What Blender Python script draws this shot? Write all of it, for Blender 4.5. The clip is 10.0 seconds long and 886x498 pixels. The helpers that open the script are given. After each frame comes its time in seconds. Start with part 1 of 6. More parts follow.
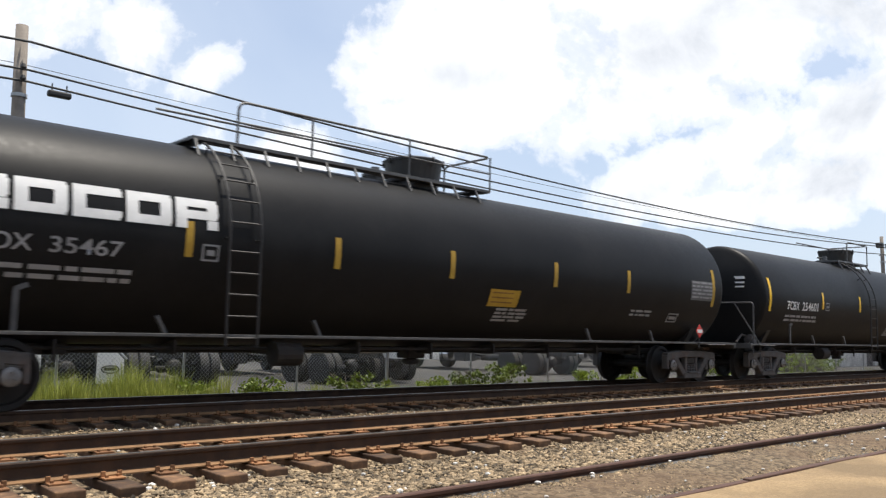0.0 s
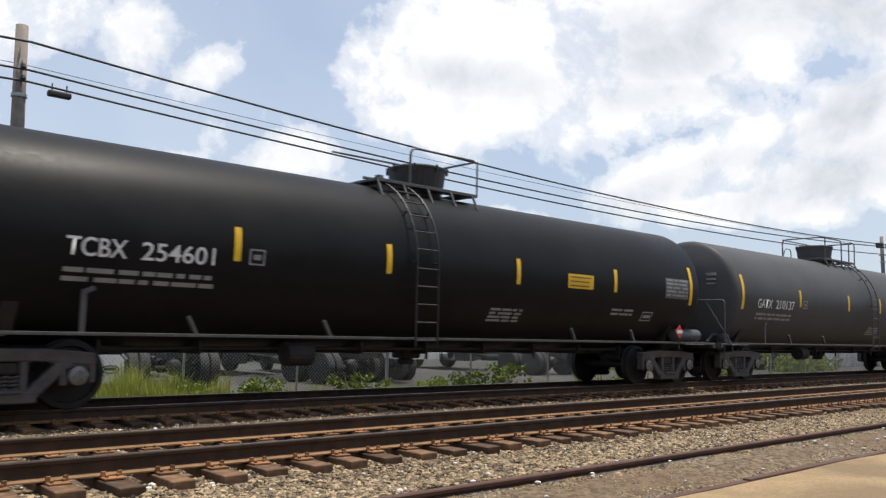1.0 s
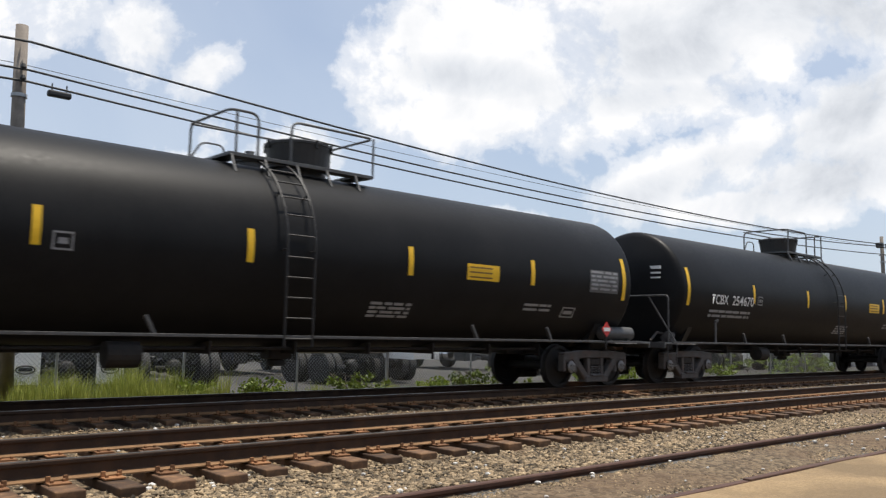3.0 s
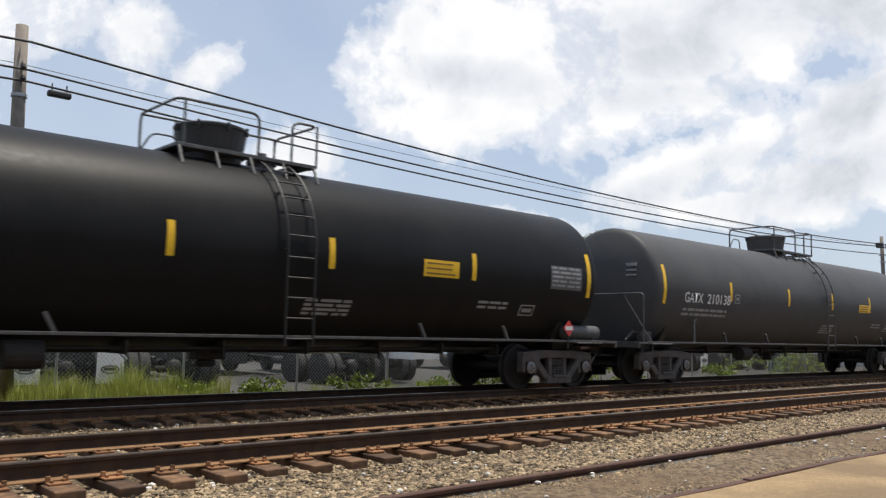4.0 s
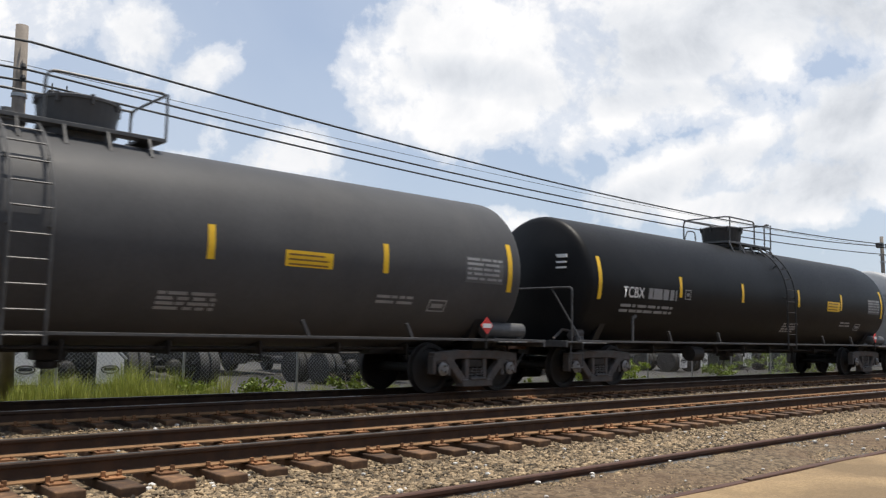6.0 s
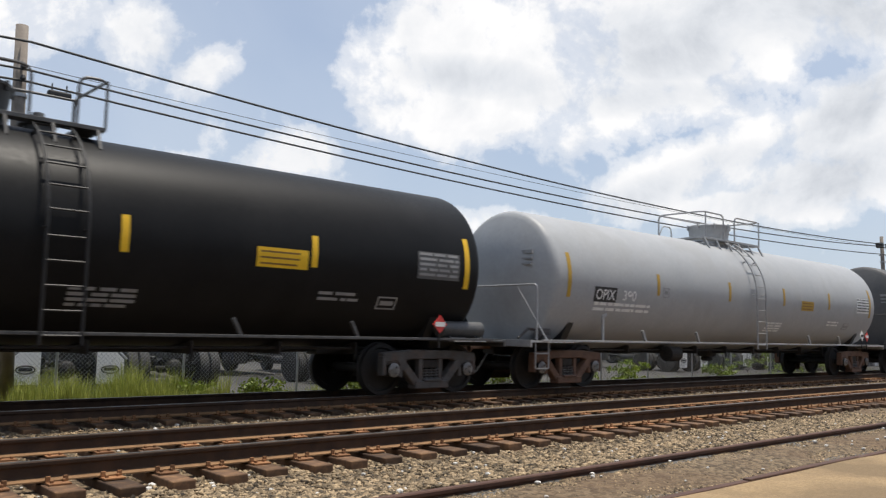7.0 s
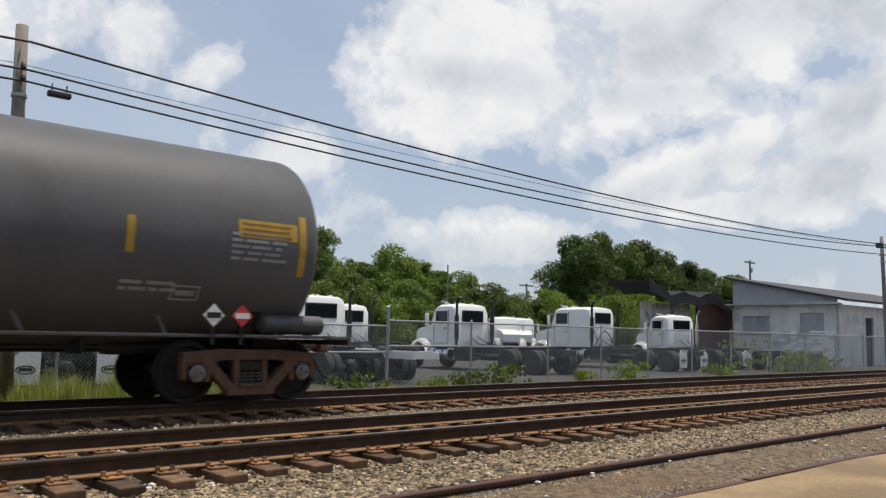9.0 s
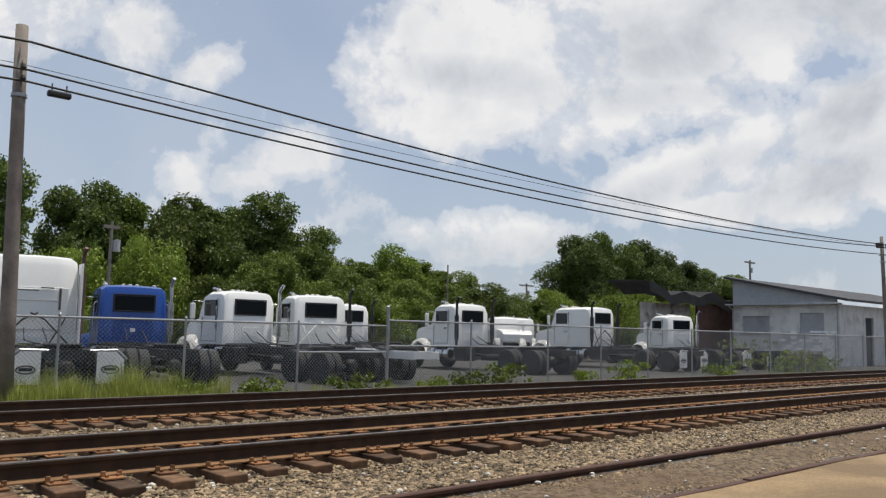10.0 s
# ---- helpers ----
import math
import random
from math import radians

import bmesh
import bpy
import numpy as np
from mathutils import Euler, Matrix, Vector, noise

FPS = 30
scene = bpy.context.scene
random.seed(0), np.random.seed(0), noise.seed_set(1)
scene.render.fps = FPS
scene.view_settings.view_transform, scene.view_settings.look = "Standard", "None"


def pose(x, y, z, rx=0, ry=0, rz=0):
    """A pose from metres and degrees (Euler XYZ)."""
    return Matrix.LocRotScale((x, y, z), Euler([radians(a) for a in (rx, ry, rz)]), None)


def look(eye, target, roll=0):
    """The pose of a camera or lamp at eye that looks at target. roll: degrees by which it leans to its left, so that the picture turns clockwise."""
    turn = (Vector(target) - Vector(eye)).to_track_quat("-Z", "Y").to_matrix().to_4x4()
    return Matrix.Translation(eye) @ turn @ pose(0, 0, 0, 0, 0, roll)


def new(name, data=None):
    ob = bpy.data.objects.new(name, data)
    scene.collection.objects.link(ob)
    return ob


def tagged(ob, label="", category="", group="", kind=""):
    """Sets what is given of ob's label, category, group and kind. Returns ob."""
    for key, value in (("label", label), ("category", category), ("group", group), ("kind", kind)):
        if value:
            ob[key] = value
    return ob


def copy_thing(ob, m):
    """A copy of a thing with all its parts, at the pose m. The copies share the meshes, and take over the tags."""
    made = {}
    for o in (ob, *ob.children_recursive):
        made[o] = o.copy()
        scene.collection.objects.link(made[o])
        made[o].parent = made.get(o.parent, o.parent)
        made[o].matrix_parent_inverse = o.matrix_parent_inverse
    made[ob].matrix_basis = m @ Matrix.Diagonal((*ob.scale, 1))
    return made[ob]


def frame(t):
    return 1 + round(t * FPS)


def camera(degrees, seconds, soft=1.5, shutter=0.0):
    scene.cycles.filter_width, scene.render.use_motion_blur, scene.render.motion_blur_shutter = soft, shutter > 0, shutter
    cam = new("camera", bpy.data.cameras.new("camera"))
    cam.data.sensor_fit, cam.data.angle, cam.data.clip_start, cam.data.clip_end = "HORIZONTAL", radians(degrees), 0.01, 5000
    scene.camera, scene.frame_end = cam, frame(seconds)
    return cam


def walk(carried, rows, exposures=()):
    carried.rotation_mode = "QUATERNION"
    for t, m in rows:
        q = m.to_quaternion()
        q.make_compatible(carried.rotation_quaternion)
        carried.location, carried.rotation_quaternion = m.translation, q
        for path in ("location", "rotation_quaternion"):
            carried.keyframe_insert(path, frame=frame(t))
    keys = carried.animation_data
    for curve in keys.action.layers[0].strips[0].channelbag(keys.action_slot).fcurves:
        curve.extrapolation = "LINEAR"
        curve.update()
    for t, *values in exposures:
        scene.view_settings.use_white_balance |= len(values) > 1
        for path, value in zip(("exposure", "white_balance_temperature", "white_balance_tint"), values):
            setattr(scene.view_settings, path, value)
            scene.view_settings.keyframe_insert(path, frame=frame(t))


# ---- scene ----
cam = camera(56.49, 10.0, soft=1.3, shutter=0.08)
EYE = Vector((0.0, 0.0, 1.0988))
YAW, PITCH, ROLL = radians(47.784), radians(5.886), 1.183
AHEAD = Vector((math.cos(YAW) * math.cos(PITCH), math.sin(YAW) * math.cos(PITCH), math.sin(PITCH)))
STAND = look(EYE, EYE + AHEAD, ROLL)
walk(cam, [(0.0, STAND), (10.0, STAND)],
     exposures=[(0.0, 0.18, 6560, 10), (0.5, 0.02, 6560, 10), (2.5, -0.08, 6560, 10), (5.0, -0.12, 6560, 10), (7.5, -0.16, 6560, 10), (8.6, -0.26, 6560, 10), (9.3, -0.38, 6560, 10), (10.0, -0.40, 6560, 10)])

# track plan: rail heads are z = 0, x runs along the rails, y away from the camera
YA, YB, YC = 12.43, 8.08, 4.87
GAUGE = 0.7525
SPEED = 19.92

# ---- world and sun ----
SUN_FROM = Vector((0.20, -0.08, 0.975)).normalized()


class Nodes:
    """Small builder for node trees."""

    def __init__(self, tree):
        self.tree = tree
        tree.nodes.clear()

    def add(self, kind):
        return self.tree.nodes.new(kind)

    def link(self, a, b):
        self.tree.links.new(a, b)

    def put(self, socket, value):
        if isinstance(value, bpy.types.NodeSocket):
            self.link(value, socket)
        else:
            socket.default_value = value

    def math(self, op, a, b=0.0, c=0.0, clamp=False):
        node = self.add("ShaderNodeMath")
        node.operation, node.use_clamp = op, clamp
        for socket, value in zip(node.inputs, (a, b, c)):
            self.put(socket, value)
        return node.outputs[0]

    def dot(self, a, vector):
        node = self.add("ShaderNodeVectorMath")
        node.operation = "DOT_PRODUCT"
        self.put(node.inputs[0], a)
        node.inputs[1].default_value = vector
        return node.outputs["Value"]

    def noise(self, vector, scale, detail=6.0, rough=0.55, distort=0.0):
        node = self.add("ShaderNodeTexNoise")
        if vector is not None:
            self.link(vector, node.inputs["Vector"])
        for key, value in (("Scale", scale), ("Detail", detail), ("Roughness", rough), ("Distortion", distort)):
            node.inputs[key].default_value = value
        return node.outputs["Fac"]

    def ramp(self, fac, stops, mode="LINEAR"):
        node = self.add("ShaderNodeValToRGB")
        node.color_ramp.interpolation = mode
        el = node.color_ramp.elements
        while len(el) < len(stops):
            el.new(0.5)
        for e, (pos, col) in zip(el, stops):
            e.position = pos
            e.color = (*col, 1.0) if len(col) == 3 else col
        self.put(node.inputs[0], fac)
        return node.outputs["Color"]

    def mix(self, fac, a, b, blend="MIX"):
        node = self.add("ShaderNodeMix")
        node.data_type, node.blend_type = "RGBA", blend
        self.put(node.inputs["Factor"], fac)
        self.put(node.inputs[6], a)
        self.put(node.inputs[7], b)
        return node.outputs[2]


def make_world():
    world = bpy.data.worlds.new("sky")
    scene.world = world
    world.use_nodes = True
    n = Nodes(world.node_tree)
    sky = n.add("ShaderNodeTexSky")
    sky.sky_type, sky.sun_disc = "NISHITA", False
    sky.sun_elevation = math.asin(SUN_FROM.z)
    sky.sun_rotation = math.atan2(SUN_FROM.x, SUN_FROM.y)
    sky.air_density, sky.dust_density, sky.ozone_density = 1.0, 1.6, 1.4
    way = n.add("ShaderNodeTexCoord").outputs["Generated"]
    # a fixed frame on the sky's dome in which the cloud banks lie
    right = Vector((math.sin(YAW), -math.cos(YAW), 0.0))
    up = right.cross(AHEAD)
    r = radians(ROLL)
    right, up = right * math.cos(r) + up * math.sin(r), up * math.cos(r) - right * math.sin(r)
    deep = n.math("MAXIMUM", n.dot(way, AHEAD), 0.08)
    u = n.math("DIVIDE", n.dot(way, right), deep)
    v = n.math("DIVIDE", n.dot(way, up), deep)
    comb = n.add("ShaderNodeCombineXYZ")
    n.link(u, comb.inputs[0]), n.link(v, comb.inputs[1])
    flat = comb.outputs[0]
    puff = n.noise(flat, 6.0, 9.0, 0.60, 0.2)
    fine = n.noise(flat, 15.0, 8.0, 0.6, 0.15)

    def bank(cu, cv, ru, rv, tilt=0.0):
        c, s = math.cos(radians(tilt)), math.sin(radians(tilt))
        du, dv = n.math("SUBTRACT", u, cu), n.math("SUBTRACT", v, cv)
        a = n.math("ADD", n.math("MULTIPLY", du, c / ru), n.math("MULTIPLY", dv, s / ru))
        b = n.math("ADD", n.math("MULTIPLY", du, -s / rv), n.math("MULTIPLY", dv, c / rv))
        q = n.math("ADD", n.math("MULTIPLY", a, a), n.math("MULTIPLY", b, b))
        return n.math("SUBTRACT", 1.0, q, clamp=True)

    def union(banks):
        total = bank(*banks[0])
        for b in banks[1:]:
            total = n.math("MAXIMUM", total, n.math("MULTIPLY", bank(*b), 1.0 if b[2] > 0.09 else 0.58))
        return total

    white = union([(0.045, 0.227, 0.20, 0.14), (0.217, 0.240, 0.27, 0.14), (0.42, 0.300, 0.32, 0.10), (0.011, 0.158, 0.14, 0.055), (0.25, 0.175, 0.13, 0.055),
                   (0.306, 0.100, 0.18, 0.055, 20), (0.50, 0.145, 0.15, 0.09, 35), (0.48, 0.085, 0.22, 0.055), (0.066, 0.018, 0.14, 0.042), (0.39, 0.050, 0.17, 0.035),
                   (-0.373, 0.245, 0.085, 0.05, 60), (-0.28, 0.216, 0.075, 0.030, 35), (-0.188, 0.11, 0.085, 0.04, 15), (-0.315, 0.09, 0.045, 0.035), (-0.51, 0.285, 0.085, 0.07), (-0.235, 0.085, 0.07, 0.025)])
    grey = union([(0.08, 0.205, 0.17, 0.030, -6), (0.24, 0.245, 0.17, 0.06, 8), (0.20, 0.185, 0.15, 0.03), (0.47, 0.085, 0.20, 0.05, 15), (0.44, 0.285, 0.24, 0.06), (0.50, 0.17, 0.12, 0.05, 35), (0.30, 0.085, 0.16, 0.03, 20), (0.12, 0.0, 0.25, 0.03)])
    ragged = n.math("ADD", n.math("MULTIPLY", n.math("SUBTRACT", puff, 0.5), 2.4), n.math("MULTIPLY", n.math("SUBTRACT", fine, 0.5), 1.8))
    cover = n.math("ADD", n.math("MULTIPLY", white, 1.05), ragged)
    mask = n.ramp(cover, [(0.14, (0, 0, 0)), (0.44, (0.5, 0.5, 0.5)), (0.80, (1, 1, 1))], "EASE")
    haze = n.ramp(n.noise(flat, 2.6, 5.0, 0.5, 0.5), [(0.30, (0.30, 0.30, 0.30)), (0.75, (0.72, 0.72, 0.72))])
    dim = n.math("ADD", n.math("MULTIPLY", grey, 0.5), n.math("MULTIPLY", n.math("SUBTRACT", n.noise(flat, 7.0, 8.0, 0.6, 0.3), 0.45), 1.9), clamp=True)
    tone = n.ramp(dim, [(0.0, (1.0, 1.0, 1.0)), (0.5, (0.78, 0.81, 0.85)), (1.0, (0.50, 0.54, 0.60))])
    blue = n.mix(1.0, sky.outputs[0], (0.130, 0.136, 0.146, 1.0), "MULTIPLY")
    # a bright haze low over the horizon
    rise = n.add("ShaderNodeSeparateXYZ")
    n.link(way, rise.inputs[0])
    low = n.ramp(rise.outputs[2], [(0.0, (0.55, 0.55, 0.55)), (0.26, (0.20, 0.20, 0.20)), (0.6, (0.0, 0.0, 0.0))])
    blue = n.mix(low, blue, (0.62, 0.70, 0.80, 1.0))
    blue = n.mix(haze, blue, (0.70, 0.79, 0.92, 1.0))
    seen = n.mix(mask, blue, n.mix(1.0, tone, (1.12, 1.12, 1.13, 1.0), "MULTIPLY"))
    # below the horizon the world is plain ground shade
    under = n.math("GREATER_THAN", rise.outputs[2], -0.02)
    seen = n.mix(under, (0.12, 0.11, 0.10, 1.0), seen)
    back = n.add("ShaderNodeBackground")
    n.link(seen, back.inputs[0])
    back.inputs[1].default_value = 1.0
    n.link(back.outputs[0], n.add("ShaderNodeOutputWorld").inputs[0])


make_world()
sun = new("sun", bpy.data.lights.new("sun", "SUN"))
sun.data.energy, sun.data.angle, sun.data.color = 5.0, radians(0.6), (1.0, 0.94, 0.84)
sun.matrix_world = look(SUN_FROM * 60, (0, 0, 0))


# ---- materials ----
def surface(name, dark, light, scale=4.0, rough=0.6, metal=0.0, bump=0.2, fine=60.0, spread=0.0, stain=None, stain_scale=1.5,
            stain_amount=0.5, coat=0.0, island=False, depth=0.01, gloss=0.5):
    """Two-scale colour noise, roughness variation and fine relief; spread varies whole pieces; stain adds patches."""
    m = bpy.data.materials.new(name)
    m.use_nodes = True
    n = Nodes(m.node_tree)
    at = n.add("ShaderNodeTexCoord").outputs["Object"]
    big = n.noise(at, scale, 5.0, 0.6)
    small = n.noise(at, fine, 4.0, 0.65)
    both = n.math("ADD", n.math("MULTIPLY", big, 0.65), n.math("MULTIPLY", small, 0.35))
    col = n.ramp(both, [(0.32, dark), (0.68, light)])
    if stain:
        patch = n.ramp(n.noise(at, stain_scale, 7.0, 0.62, 0.4), [(0.48, (0, 0, 0)), (0.66, (1, 1, 1))])
        col = n.mix(n.math("MULTIPLY", patch, stain_amount), col, (*stain, 1.0))
    if spread:
        if island:
            rnd = n.add("ShaderNodeNewGeometry").outputs["Random Per Island"]
        else:
            rnd = n.add("ShaderNodeObjectInfo").outputs["Random"]
        gain = n.math("ADD", n.math("MULTIPLY", rnd, 2 * spread), 1.0 - spread)
        hsv = n.add("ShaderNodeHueSaturation")
        n.link(gain, hsv.inputs["Value"])
        n.link(col, hsv.inputs["Color"])
        col = hsv.outputs[0]
    b = n.add("ShaderNodeBsdfPrincipled")
    n.link(col, b.inputs["Base Color"])
    n.link(n.math("ADD", n.math("MULTIPLY", small, 0.22), rough - 0.11, clamp=True), b.inputs["Roughness"])
    b.inputs["Metallic"].default_value = metal
    b.inputs["Specular IOR Level"].default_value = gloss
    b.inputs["Coat Weight"].default_value = coat
    if bump:
        bn = n.add("ShaderNodeBump")
        bn.inputs["Strength"].default_value = bump
        bn.inputs["Distance"].default_value = depth
        n.link(both, bn.inputs["Height"])
        n.link(bn.outputs[0], b.inputs["Normal"])
    n.link(b.outputs[0], n.add("ShaderNodeOutputMaterial").inputs[0])
    return m


def glass_dark(name):
    m = bpy.data.materials.new(name)
    m.use_nodes = True
    b = m.node_tree.nodes["Principled BSDF"]
    b.inputs["Base Color"].default_value = (0.015, 0.018, 0.02, 1)
    b.inputs["Roughness"].default_value = 0.05
    return m


def leaf_material(name, dark, light):
    m = bpy.data.materials.new(name)
    m.use_nodes = True
    n = Nodes(m.node_tree)
    rnd = n.add("ShaderNodeNewGeometry").outputs["Random Per Island"]
    at = n.add("ShaderNodeTexCoord").outputs["Object"]
    col = n.ramp(n.math("ADD", n.math("MULTIPLY", rnd, 0.6), n.math("MULTIPLY", n.noise(at, 0.6, 3.0), 0.4)), [(0.15, dark), (0.85, light)])
    tone = n.add("ShaderNodeHueSaturation")
    whole = n.add("ShaderNodeObjectInfo").outputs["Random"]
    n.link(n.math("ADD", n.math("MULTIPLY", whole, 0.8), 0.55), tone.inputs["Value"])
    n.link(col, tone.inputs["Color"])
    b = n.add("ShaderNodeBsdfPrincipled")
    n.link(tone.outputs[0], b.inputs["Base Color"])
    b.inputs["Roughness"].default_value = 0.6
    t = n.add("ShaderNodeBsdfTranslucent")
    n.link(tone.outputs[0], t.inputs[0])
    mx = n.add("ShaderNodeMixShader")
    mx.inputs[0].default_value = 0.3
    n.link(b.outputs[0], mx.inputs[1]), n.link(t.outputs[0], mx.inputs[2])
    n.link(mx.outputs[0], n.add("ShaderNodeOutputMaterial").inputs[0])
    return m


